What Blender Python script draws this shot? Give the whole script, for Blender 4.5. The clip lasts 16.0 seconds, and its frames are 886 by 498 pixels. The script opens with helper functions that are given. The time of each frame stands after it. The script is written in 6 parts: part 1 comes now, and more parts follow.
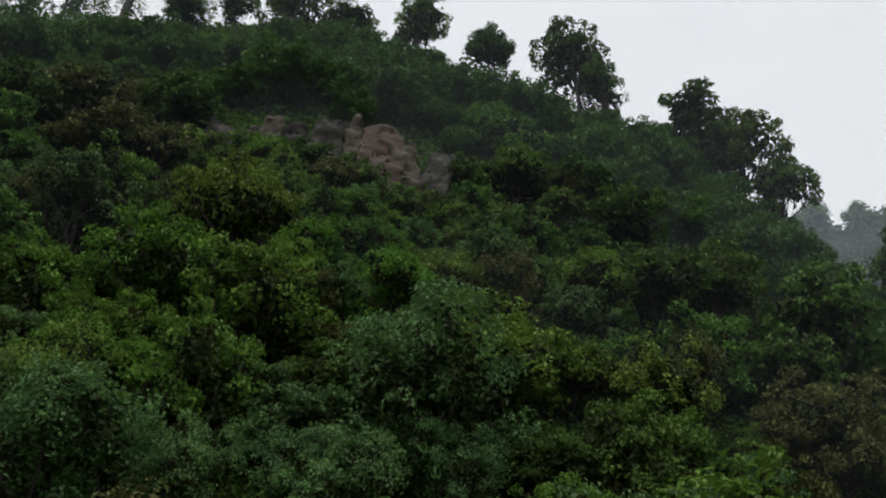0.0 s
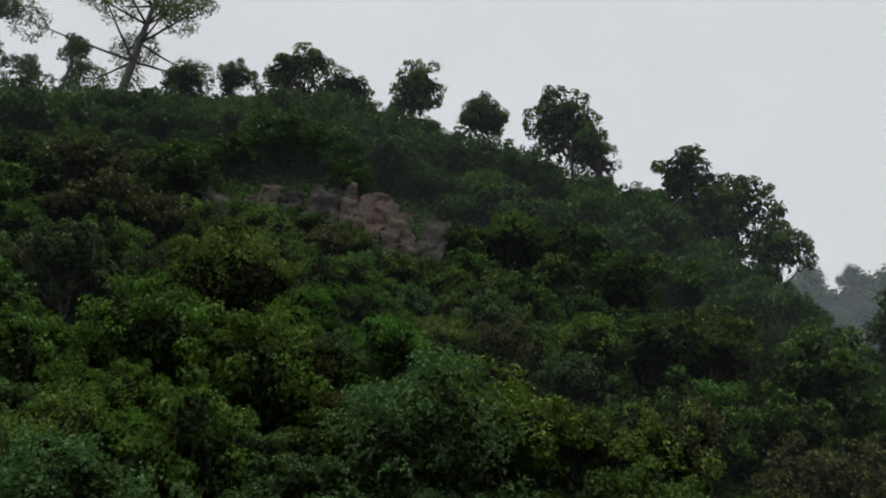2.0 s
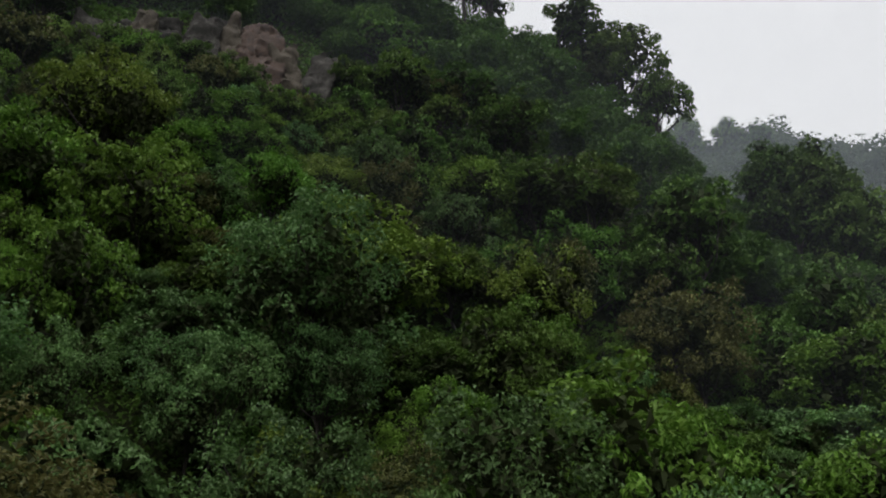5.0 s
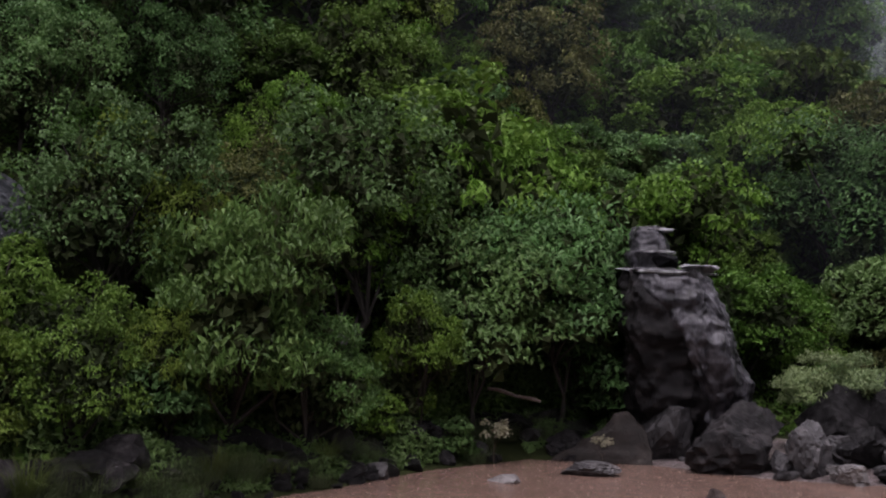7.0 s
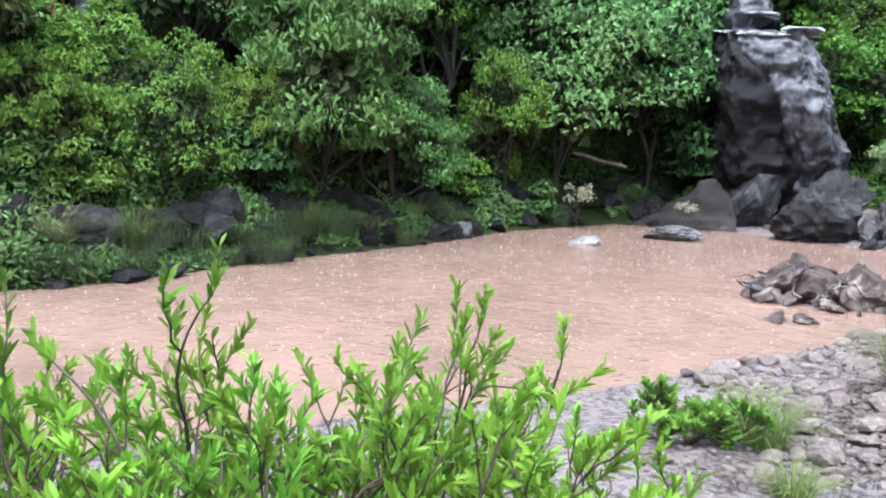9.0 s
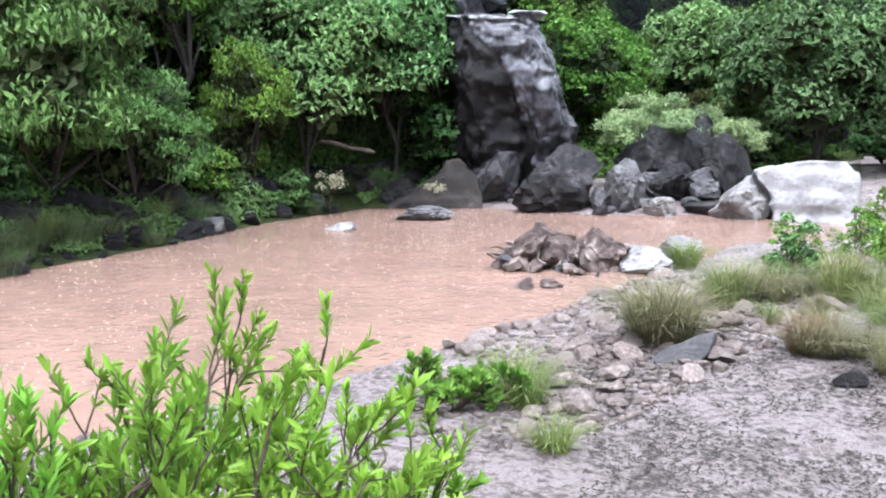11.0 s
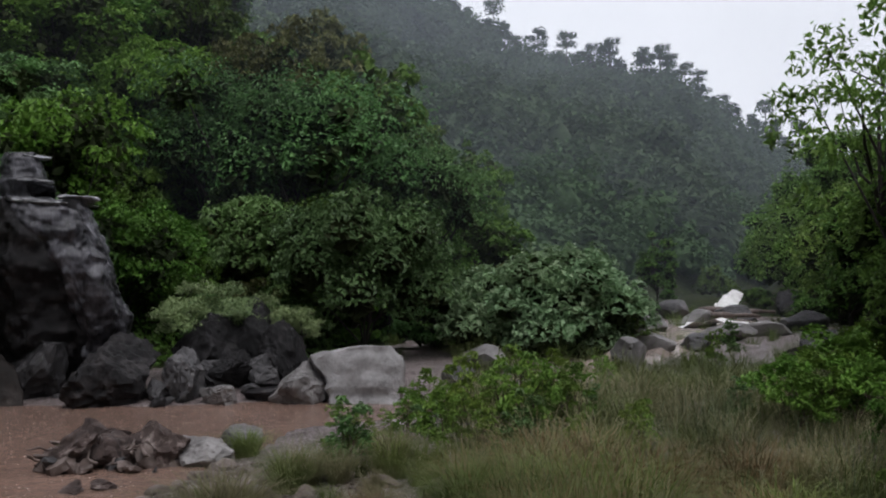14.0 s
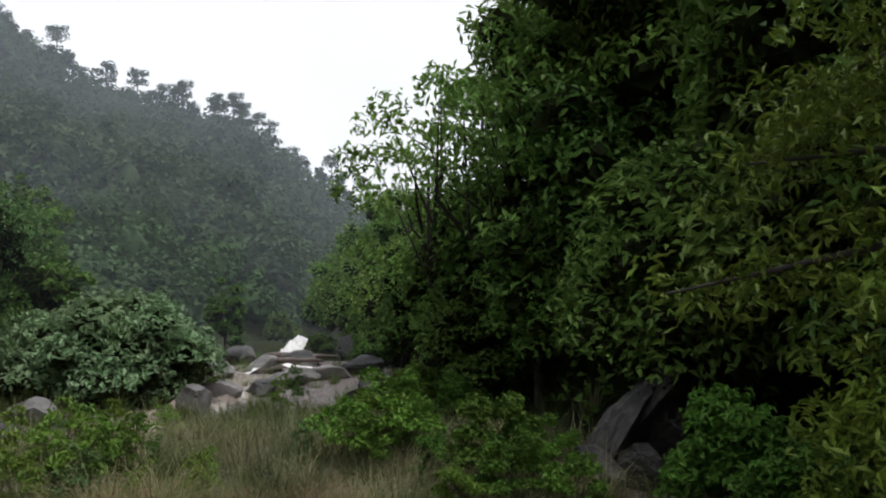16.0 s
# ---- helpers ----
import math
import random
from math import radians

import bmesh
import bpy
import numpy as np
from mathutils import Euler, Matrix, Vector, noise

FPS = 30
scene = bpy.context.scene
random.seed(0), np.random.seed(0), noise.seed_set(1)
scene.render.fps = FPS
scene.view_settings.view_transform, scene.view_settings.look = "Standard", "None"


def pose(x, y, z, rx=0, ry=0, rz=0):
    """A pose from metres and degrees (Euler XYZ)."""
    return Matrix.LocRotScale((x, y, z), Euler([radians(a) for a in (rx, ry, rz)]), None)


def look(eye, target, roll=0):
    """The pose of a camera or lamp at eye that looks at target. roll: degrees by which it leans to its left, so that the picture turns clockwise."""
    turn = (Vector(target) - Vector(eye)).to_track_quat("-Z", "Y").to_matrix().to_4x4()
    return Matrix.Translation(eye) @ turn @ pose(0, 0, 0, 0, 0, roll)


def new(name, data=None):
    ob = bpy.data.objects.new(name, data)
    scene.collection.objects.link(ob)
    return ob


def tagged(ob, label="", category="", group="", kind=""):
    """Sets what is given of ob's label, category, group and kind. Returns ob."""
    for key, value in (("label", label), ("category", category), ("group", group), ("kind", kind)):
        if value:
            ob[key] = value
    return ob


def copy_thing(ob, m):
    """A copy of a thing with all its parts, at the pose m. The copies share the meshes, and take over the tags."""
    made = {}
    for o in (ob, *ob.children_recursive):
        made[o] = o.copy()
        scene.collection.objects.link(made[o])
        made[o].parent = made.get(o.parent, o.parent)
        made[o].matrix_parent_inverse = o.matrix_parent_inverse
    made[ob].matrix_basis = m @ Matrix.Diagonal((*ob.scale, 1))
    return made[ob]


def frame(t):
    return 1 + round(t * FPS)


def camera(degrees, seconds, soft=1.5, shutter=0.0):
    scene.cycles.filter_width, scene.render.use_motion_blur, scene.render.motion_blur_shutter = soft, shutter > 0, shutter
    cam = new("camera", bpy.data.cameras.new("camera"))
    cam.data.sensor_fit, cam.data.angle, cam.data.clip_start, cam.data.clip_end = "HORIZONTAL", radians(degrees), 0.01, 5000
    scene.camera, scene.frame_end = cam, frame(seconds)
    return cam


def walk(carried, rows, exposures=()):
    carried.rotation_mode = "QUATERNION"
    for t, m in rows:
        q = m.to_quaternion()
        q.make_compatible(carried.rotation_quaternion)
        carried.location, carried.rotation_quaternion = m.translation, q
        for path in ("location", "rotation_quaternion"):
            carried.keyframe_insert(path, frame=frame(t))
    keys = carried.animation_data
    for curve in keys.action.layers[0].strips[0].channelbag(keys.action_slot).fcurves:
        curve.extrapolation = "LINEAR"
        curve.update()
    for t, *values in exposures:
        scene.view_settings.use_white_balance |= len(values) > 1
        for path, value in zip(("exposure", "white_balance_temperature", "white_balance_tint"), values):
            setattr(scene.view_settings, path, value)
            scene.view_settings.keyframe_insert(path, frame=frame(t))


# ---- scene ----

EYE = (0.0, 0.0, 2.25)
cam = camera(51.1, 16.0, soft=2.0)

# seconds, the turn of a camera held at standing height on the bank, and its height, which sinks as it tips down
TURNS = [
    (0, 119.24, -1.17, 53.74, 2.44), (0.5, 119.14, -1.23, 53.75, 2.44), (1, 119.05, -1.20, 53.75, 2.44), (1.5, 119.40, -1.09, 53.70, 2.44),
    (2, 123.40, -0.65, 53.75, 2.44), (2.5, 122.70, -0.37, 53.71, 2.44), (3, 119.39, -0.14, 53.39, 2.44), (3.5, 117.18, 0.73, 51.10, 2.44),
    (4, 115.75, 0.50, 49.85, 2.44), (4.2, 114.79, 0.54, 49.02, 2.44), (6.3, 109.56, 0.58, 40.20, 2.44), (6.5, 106.15, 0.06, 38.04, 2.439),
    (6.6, 103.75, -0.55, 37.26, 2.438), (6.7, 101.48, -0.82, 36.83, 2.437), (6.8, 99.12, -1.18, 36.71, 2.436), (7, 95.26, -1.06, 36.93, 2.435),
    (7.5, 91.02, -1.49, 38.25, 2.42), (8, 87.90, -2.23, 41.57, 2.365), (8.5, 85.09, -2.16, 42.18, 2.33), (9, 81.04, -1.72, 42.17, 2.29),
    (9.5, 79.99, 0.07, 38.66, 2.258), (10, 79.91, 0.41, 32.95, 2.25), (10.2, 79.93, 0.36, 31.13, 2.25), (12.3, 82.12, 0.61, 19.42, 2.25),
    (12.5, 82.42, 0.34, 17.12, 2.25), (13, 84.81, -0.41, 7.29, 2.25), (13.5, 90.92, -0.31, 0.93, 2.25), (14, 92.02, 0.00, 0.01, 2.25),
    (14.5, 92.14, 0.05, -0.80, 2.25), (15, 92.32, -0.04, -4.60, 2.25), (15.5, 92.70, -0.05, -13.22, 2.25), (16, 94.83, 0.15, -26.18, 2.25),
]
walk(cam, [(t, pose(EYE[0], EYE[1], high, rx, ry, rz)) for t, rx, ry, rz, high in TURNS],
     exposures=[(0, 0.06, 6500, 10), (1.5, 0.06, 6500, 10), (2, -0.2, 6500, 10), (2.6, -0.15, 6500, 10), (3.2, 0.06, 6500, 10), (4.2, 0.06, 6500, 11), (6.3, 0.0, 6750, 20),
                (6.8, 0.1, 6600, 28), (7.1, 0.75, 6250, 28), (7.5, 2.08, 5750, 22), (8.2, 2.46, 5550, 9), (9.5, 2.58, 5550, 9), (10.2, 2.62, 5600, 11), (12.5, 2.05, 5750, 16),
                (13, 1.22, 5500, 18), (13.5, 0.15, 5900, 16), (14.1, 0.15, 6250, 14), (14.6, 0.25, 6350, 13), (15, 0.35, 6250, 14), (15.5, 0.35, 6350, 13), (16, 0.45, 6400, 11)])

# ---- overcast sky in the rain ----
world = bpy.data.worlds.new("overcast_sky")
scene.world = world
world.use_nodes = True
wn, wl = world.node_tree.nodes, world.node_tree.links
sky = wn.new("ShaderNodeTexSky")
sky.sky_type, sky.sun_disc = "NISHITA", False
sky.sun_elevation, sky.sun_rotation = radians(55), radians(200)
sky.air_density, sky.dust_density = 1.0, 4.0
grey = wn.new("ShaderNodeHueSaturation")
grey.inputs["Saturation"].default_value = 0.2
grey.inputs["Value"].default_value = 0.10
cloud = wn.new("ShaderNodeMixRGB")
cloud.inputs["Fac"].default_value = 0.8
cloud.inputs["Color2"].default_value = (0.86, 0.88, 0.90, 1)
wl.new(sky.outputs[0], grey.inputs["Color"])
wl.new(grey.outputs[0], cloud.inputs["Color1"])
wl.new(cloud.outputs[0], wn["Background"].inputs["Color"])
wn["Background"].inputs["Strength"].default_value = 1.1
sun = new("sun", bpy.data.lights.new("sun", "SUN"))
sun.data.energy, sun.data.angle, sun.data.color = 1.5, radians(30), (1.0, 0.98, 0.95)
sun.matrix_world = look((0, 0, 60), (-14, 18, 0))


# ---- materials ----
def material(name):
    m = bpy.data.materials.new(name)
    m.use_nodes = True
    nt = m.node_tree
    return m, nt.nodes, nt.links, nt.nodes["Principled BSDF"]


def ramp_of(nodes, stops):
    r = nodes.new("ShaderNodeValToRGB")
    while len(r.color_ramp.elements) < len(stops):
        r.color_ramp.elements.new(0.5)
    for e, (p, c) in zip(r.color_ramp.elements, stops):
        e.position, e.color = p, (*c, 1)
    return r


def noise_tex(nodes, links, scale, detail=6, rough=0.6, coord="Object"):
    tc = nodes.new("ShaderNodeTexCoord")
    n = nodes.new("ShaderNodeTexNoise")
    n.inputs["Scale"].default_value, n.inputs["Detail"].default_value = scale, detail
    n.inputs["Roughness"].default_value = rough
    links.new(tc.outputs[coord], n.inputs["Vector"])
    return n


def leaf_material(name, dark, light, tip, roughness=0.5, translucent=0.25, calm=0.6, clump=0.9):
    """Wet leaves: every leaf, every spray of leaves and every plant differs a little in tone."""
    m, n, l, bsdf = material(name)
    geo, info = n.new("ShaderNodeNewGeometry"), n.new("ShaderNodeObjectInfo")
    dark = tuple(a + (b - a) * calm for a, b in zip(dark, light))
    tip = tuple(a + (b - a) * calm for a, b in zip(tip, light))
    ramp = ramp_of(n, [(0.0, dark), (0.6, light), (1.0, tip)])
    spray = noise_tex(n, l, clump, 3, 0.55)
    tone = n.new("ShaderNodeMapRange")
    tone.inputs["From Min"].default_value, tone.inputs["From Max"].default_value = 0.32, 0.68
    tone.inputs["To Min"].default_value, tone.inputs["To Max"].default_value = 0.62, 1.38
    l.new(spray.outputs["Fac"], tone.inputs["Value"])
    l.new(geo.outputs["Random Per Island"], ramp.inputs["Fac"])
    hsv = n.new("ShaderNodeHueSaturation")
    hue, val = n.new("ShaderNodeMapRange"), n.new("ShaderNodeMapRange")
    hue.inputs["To Min"].default_value, hue.inputs["To Max"].default_value = 0.484, 0.516
    val.inputs["To Min"].default_value, val.inputs["To Max"].default_value = 0.72, 1.22
    l.new(info.outputs["Random"], hue.inputs["Value"])
    mul = n.new("ShaderNodeMath")
    mul.operation = "MULTIPLY"
    mul.inputs[1].default_value = 7.31
    fr = n.new("ShaderNodeMath")
    fr.operation = "FRACT"
    l.new(info.outputs["Random"], mul.inputs[0])
    l.new(mul.outputs[0], fr.inputs[0])
    l.new(fr.outputs[0], val.inputs["Value"])
    l.new(hue.outputs[0], hsv.inputs["Hue"])
    both = n.new("ShaderNodeMath")
    both.operation = "MULTIPLY"
    l.new(val.outputs[0], both.inputs[0])
    l.new(tone.outputs[0], both.inputs[1])
    l.new(both.outputs[0], hsv.inputs["Value"])
    l.new(ramp.outputs[0], hsv.inputs["Color"])
    l.new(hsv.outputs[0], bsdf.inputs["Base Color"])
    bsdf.inputs["Roughness"].default_value = roughness
    bsdf.inputs["Specular IOR Level"].default_value = 0.16
    tr = n.new("ShaderNodeBsdfTranslucent")
    l.new(hsv.outputs[0], tr.inputs["Color"])
    mix = n.new("ShaderNodeMixShader")
    mix.inputs[0].default_value = translucent
    l.new(bsdf.outputs[0], mix.inputs[1])
    l.new(tr.outputs[0], mix.inputs[2])
    l.new(mix.outputs[0], n["Material Output"].inputs["Surface"])
    return m


def stone_material(name, dark, light, vein, wet=0.35, scale=2.5, bump=0.5, gloss=0.4):
    m, n, l, bsdf = material(name)
    bsdf.inputs["Specular IOR Level"].default_value = gloss
    a = noise_tex(n, l, scale, 8, 0.65)
    b = noise_tex(n, l, scale * 9, 5, 0.7)
    info = n.new("ShaderNodeObjectInfo")
    ramp = ramp_of(n, [(0.3, dark), (0.55, light), (0.72, vein)])
    mixn = n.new("ShaderNodeMath")
    mixn.operation = "MULTIPLY_ADD"
    mixn.inputs[1].default_value = 0.35
    add = n.new("ShaderNodeMath")
    add.operation = "MULTIPLY_ADD"
    add.inputs[1].default_value, add.inputs[2].default_value = 0.16, -0.25
    l.new(info.outputs["Random"], add.inputs[0])
    sm = n.new("ShaderNodeMath")
    l.new(b.outputs["Fac"], mixn.inputs[0])
    l.new(add.outputs[0], mixn.inputs[2])
    l.new(a.outputs["Fac"], sm.inputs[0])
    l.new(mixn.outputs[0], sm.inputs[1])
    l.new(sm.outputs[0], ramp.inputs["Fac"])
    l.new(ramp.outputs[0], bsdf.inputs["Base Color"])
    rr = n.new("ShaderNodeMapRange")
    rr.inputs["To Min"].default_value, rr.inputs["To Max"].default_value = wet, wet + 0.35
    l.new(a.outputs["Fac"], rr.inputs["Value"])
    l.new(rr.outputs[0], bsdf.inputs["Roughness"])
    bp = n.new("ShaderNodeBump")
    bp.inputs["Strength"].default_value, bp.inputs["Distance"].default_value = bump, 0.05
    l.new(b.outputs["Fac"], bp.inputs["Height"])
    l.new(bp.outputs[0], bsdf.inputs["Normal"])
    return m


def earth_material(name, stops, scale, wet, bump=0.6, dist=0.03, gloss=0.5):
    m, n, l, bsdf = material(name)
    bsdf.inputs["Specular IOR Level"].default_value = gloss
    a = noise_tex(n, l, scale, 9, 0.62)
    b = noise_tex(n, l, scale * 14, 5, 0.7)
    sm = n.new("ShaderNodeMath")
    sm.operation = "MULTIPLY_ADD"
    sm.inputs[1].default_value = 0.4
    off = n.new("ShaderNodeMath")
    off.operation = "SUBTRACT"
    off.inputs[1].default_value = 0.2
    l.new(a.outputs["Fac"], off.inputs[0])
    l.new(b.outputs["Fac"], sm.inputs[0])
    l.new(off.outputs[0], sm.inputs[2])
    ramp = ramp_of(n, stops)
    l.new(sm.outputs[0], ramp.inputs["Fac"])
    l.new(ramp.outputs[0], bsdf.inputs["Base Color"])
    rr = n.new("ShaderNodeMapRange")
    rr.inputs["From Min"].default_value, rr.inputs["From Max"].default_value = 0.35, 0.65
    rr.inputs["To Min"].default_value, rr.inputs["To Max"].default_value = wet, min(1, wet + 0.5)
    l.new(a.outputs["Fac"], rr.inputs["Value"])
    l.new(rr.outputs[0], bsdf.inputs["Roughness"])
    bp = n.new("ShaderNodeBump")
    bp.inputs["Strength"].default_value, bp.inputs["Distance"].default_value = bump, dist
    l.new(sm.outputs[0], bp.inputs["Height"])
    l.new(bp.outputs[0], bsdf.inputs["Normal"])
    return m


LEAF_HILL = leaf_material("hill_leaves", (0.02479, 0.05494, 0.01044), (0.07664, 0.1431, 0.02552), (0.1578, 0.2346, 0.06032), 0.6)
LEAF_BANK = leaf_material("bank_leaves", (0.027, 0.06821, 0.02073), (0.09572, 0.1803, 0.05466), (0.2111, 0.3106, 0.147), 0.5)
LEAF_YELLOW = leaf_material("yellowish_leaves", (0.04516, 0.09504, 0.0132), (0.1317, 0.2198, 0.0374), (0.2383, 0.3208, 0.077), 0.5)
LEAF_PALE = leaf_material("pale_leaves", (0.06696, 0.1269, 0.05667), (0.1566, 0.2445, 0.1207), (0.3348, 0.4058, 0.271), 0.5)
# leaf tone lightened to carry some of the valley's haze
LEAF_HAZED = leaf_material("haze_toned_leaves", (0.035, 0.082, 0.026), (0.09, 0.168, 0.06), (0.185, 0.28, 0.12), 0.5)
LEAF_FEATHER = leaf_material("feathery_cream_leaves", (0.095, 0.15, 0.055), (0.19, 0.255, 0.11), (0.33, 0.38, 0.21), 0.5)
LEAF_HERB = leaf_material("herb_leaves", (0.058, 0.128, 0.016), (0.125, 0.23, 0.035), (0.22, 0.33, 0.08), 0.45, 0.3)
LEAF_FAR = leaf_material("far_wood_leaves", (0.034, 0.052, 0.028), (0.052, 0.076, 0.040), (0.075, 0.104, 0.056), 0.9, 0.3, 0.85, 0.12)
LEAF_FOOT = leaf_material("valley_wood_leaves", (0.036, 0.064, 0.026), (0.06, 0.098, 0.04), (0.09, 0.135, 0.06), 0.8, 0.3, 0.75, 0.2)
LEAF_SHRUB = leaf_material("fresh_shrub_leaves", (0.0816, 0.176, 0.01396), (0.1632, 0.3079, 0.03192), (0.264, 0.4106, 0.08977), 0.4, 0.4)
LEAF_DARK = leaf_material("shaded_tree_leaves", (0.0405, 0.0891, 0.0196), (0.1283, 0.2295, 0.0476), (0.2497, 0.3578, 0.105), 0.5)
LEAF_REACH = leaf_material("olive_leaves", (0.0529, 0.08902, 0.01092), (0.1587, 0.2156, 0.0273), (0.2751, 0.3092, 0.06552), 0.45)
LEAF_LOW = leaf_material("low_slope_leaves", (0.0297, 0.07995, 0.01081), (0.0971, 0.1938, 0.02642), (0.1999, 0.3149, 0.07204), 0.55)
# dark leaves for crown hearts: the shade between sprays put into colour
LEAF_INNER_SHADE = leaf_material("inner_shade_leaves", (0.017, 0.0252, 0.0095), (0.0323, 0.045, 0.0152), (0.051, 0.0684, 0.0247), 0.8, 0.1)
LEAF_BROWN = leaf_material("brownish_leaves", (0.04, 0.05, 0.014), (0.105, 0.115, 0.036), (0.18, 0.18, 0.07), 0.55)
LEAF_BROAD = leaf_material("broad_drooping_leaves", (0.01935, 0.05218, 0.01265), (0.06451, 0.128, 0.03161), (0.1613, 0.2467, 0.08576), 0.4)
GRASS = leaf_material("green_grass", (0.055, 0.085, 0.02), (0.118, 0.155, 0.042), (0.215, 0.235, 0.105), 0.6, 0.3)
GRASS_LUSH = leaf_material("lush_grass", (0.0585, 0.0851, 0.017), (0.117, 0.148, 0.03825), (0.2028, 0.2146, 0.0935), 0.55, 0.3)
PETAL = leaf_material("cream_petals", (0.22, 0.26, 0.12), (0.42, 0.40, 0.28), (0.6, 0.56, 0.42), 0.6, 0.3)
GRASS_DRY = leaf_material("straw_grass", (0.10, 0.10, 0.045), (0.20, 0.185, 0.10), (0.32, 0.28, 0.18), 0.6, 0.3)
GRASS_RUST = leaf_material("rusty_grass", (0.10, 0.065, 0.03), (0.2, 0.135, 0.07), (0.31, 0.24, 0.14), 0.6, 0.3)
GRASS_GREY = leaf_material("grey_green_grass", (0.04, 0.06, 0.025), (0.085, 0.115, 0.055), (0.17, 0.19, 0.11), 0.6, 0.3)
BARK = earth_material("wet_bark", [(0.2, (0.012, 0.010, 0.008)), (0.7, (0.042, 0.034, 0.028))], 6, 0.5)
TWIG = earth_material("brown_twig", [(0.2, (0.025, 0.016, 0.010)), (0.7, (0.075, 0.052, 0.034))], 12, 0.5)
ROCK_DARK = stone_material("wet_dark_rock", (0.0036, 0.0035, 0.003744), (0.01224, 0.0112, 0.01188), (0.0504, 0.0455, 0.04608), 0.3, 3.2, 0.8, 0.2)
ROCK_FALL = stone_material("streaming_wet_rock", (0.0015, 0.0015, 0.002), (0.004, 0.004, 0.005), (0.028, 0.028, 0.031), 0.24, 5.0, 1.0, 0.07)
ROCK_GREY = stone_material("grey_rock", (0.01452, 0.01408, 0.01495), (0.0462, 0.04352, 0.04485), (0.1122, 0.1056, 0.1053), 0.4)
ROCK_PALE = stone_material("pale_rock", (0.06, 0.056, 0.055), (0.155, 0.146, 0.142), (0.25, 0.237, 0.23), 0.45, 1.6, 0.3)
ROCK_RUST = stone_material("rusty_cliff_rock", (0.01364, 0.00868, 0.0062), (0.0527, 0.02976, 0.01984), (0.0806, 0.0496, 0.03596), 0.6)
ROCK_CLIFF = stone_material("dark_cliff_rock", (0.008, 0.008, 0.007), (0.032, 0.03, 0.026), (0.1, 0.094, 0.085), 0.6, 1.2, 0.8, 0.15)
ROCK_TAN = stone_material("tan_cliff_rock", (0.0225, 0.0195, 0.015), (0.07125, 0.06, 0.045), (0.135, 0.12, 0.0975), 0.6, 1.2, 0.8, 0.15)
ROCK_SLATE = stone_material("blue_grey_rock", (0.014, 0.016, 0.019), (0.045, 0.05, 0.058), (0.105, 0.112, 0.125), 0.4, 1.8, 0.8)
ROCK_SLAB = stone_material("washed_slab_rock", (0.1159, 0.1101, 0.1091), (0.2463, 0.2367, 0.2347), (0.3478, 0.3362, 0.3332), 0.45, 1.1, 0.6, 0.3)
ROCK_BROWN = stone_material("brown_grey_rock", (0.0096, 0.00754, 0.00627), (0.027, 0.02146, 0.01881), (0.078, 0.0667, 0.05985), 0.4, 2.2, 0.7, 0.25)
ROCK_STRIPED = stone_material("mud_streaked_rock", (0.0252, 0.0168, 0.0154), (0.098, 0.07, 0.0616), (0.42, 0.35, 0.322), 0.4, 4.5, 0.9, 0.3)
PEBBLE = stone_material("muddy_pebble", (0.04, 0.031, 0.027), (0.13, 0.10, 0.088), (0.28, 0.232, 0.208), 0.35, 5.0)


def mud_material(name):
    """Rain-soaked mud: pale slick between small dark pits and crumbs."""
    m, n, l, bsdf = material(name)
    wide, mid, fine = noise_tex(n, l, 2.2, 6, 0.6), noise_tex(n, l, 17, 7, 0.68), noise_tex(n, l, 60, 5, 0.7)
    s1, s2 = n.new("ShaderNodeMath"), n.new("ShaderNodeMath")
    s1.operation = s2.operation = "MULTIPLY_ADD"
    s1.inputs[1].default_value, s2.inputs[1].default_value = 0.45, 0.45
    off = n.new("ShaderNodeMath")
    off.operation = "SUBTRACT"
    off.inputs[1].default_value = 0.45
    l.new(mid.outputs["Fac"], off.inputs[0])
    l.new(wide.outputs["Fac"], s1.inputs[0])
    l.new(off.outputs[0], s1.inputs[2])
    l.new(fine.outputs["Fac"], s2.inputs[0])
    l.new(s1.outputs[0], s2.inputs[2])
    ramp = ramp_of(n, [(0.36, (0.032, 0.022, 0.020)), (0.44, (0.105, 0.081, 0.076)), (0.53, (0.195, 0.157, 0.152)), (0.66, (0.31, 0.265, 0.258))])
    l.new(s2.outputs[0], ramp.inputs["Fac"])
    l.new(ramp.outputs[0], bsdf.inputs["Base Color"])
    rr = n.new("ShaderNodeMapRange")
    rr.inputs["From Min"].default_value, rr.inputs["From Max"].default_value = 0.35, 0.65
    rr.inputs["To Min"].default_value, rr.inputs["To Max"].default_value = 0.7, 0.25
    l.new(s2.outputs[0], rr.inputs["Value"])
    l.new(rr.outputs[0], bsdf.inputs["Roughness"])
    bp = n.new("ShaderNodeBump")
    bp.inputs["Strength"].default_value, bp.inputs["Distance"].default_value = 1.0, 0.06
    l.new(s2.outputs[0], bp.inputs["Height"])
    l.new(bp.outputs[0], bsdf.inputs["Normal"])
    return m


MUD = mud_material("wet_mud")
SOIL = earth_material("leaf_litter_soil", [(0.25, (0.008, 0.011, 0.004)), (0.55, (0.02, 0.026, 0.009)), (0.8, (0.045, 0.055, 0.018))], 0.5, 0.8, 0.8, 0.2, 0.08)
DRIFT = earth_material("driftwood", [(0.25, (0.025, 0.016, 0.013)), (0.5, (0.085, 0.06, 0.05)), (0.75, (0.22, 0.18, 0.165))], 5, 0.4)


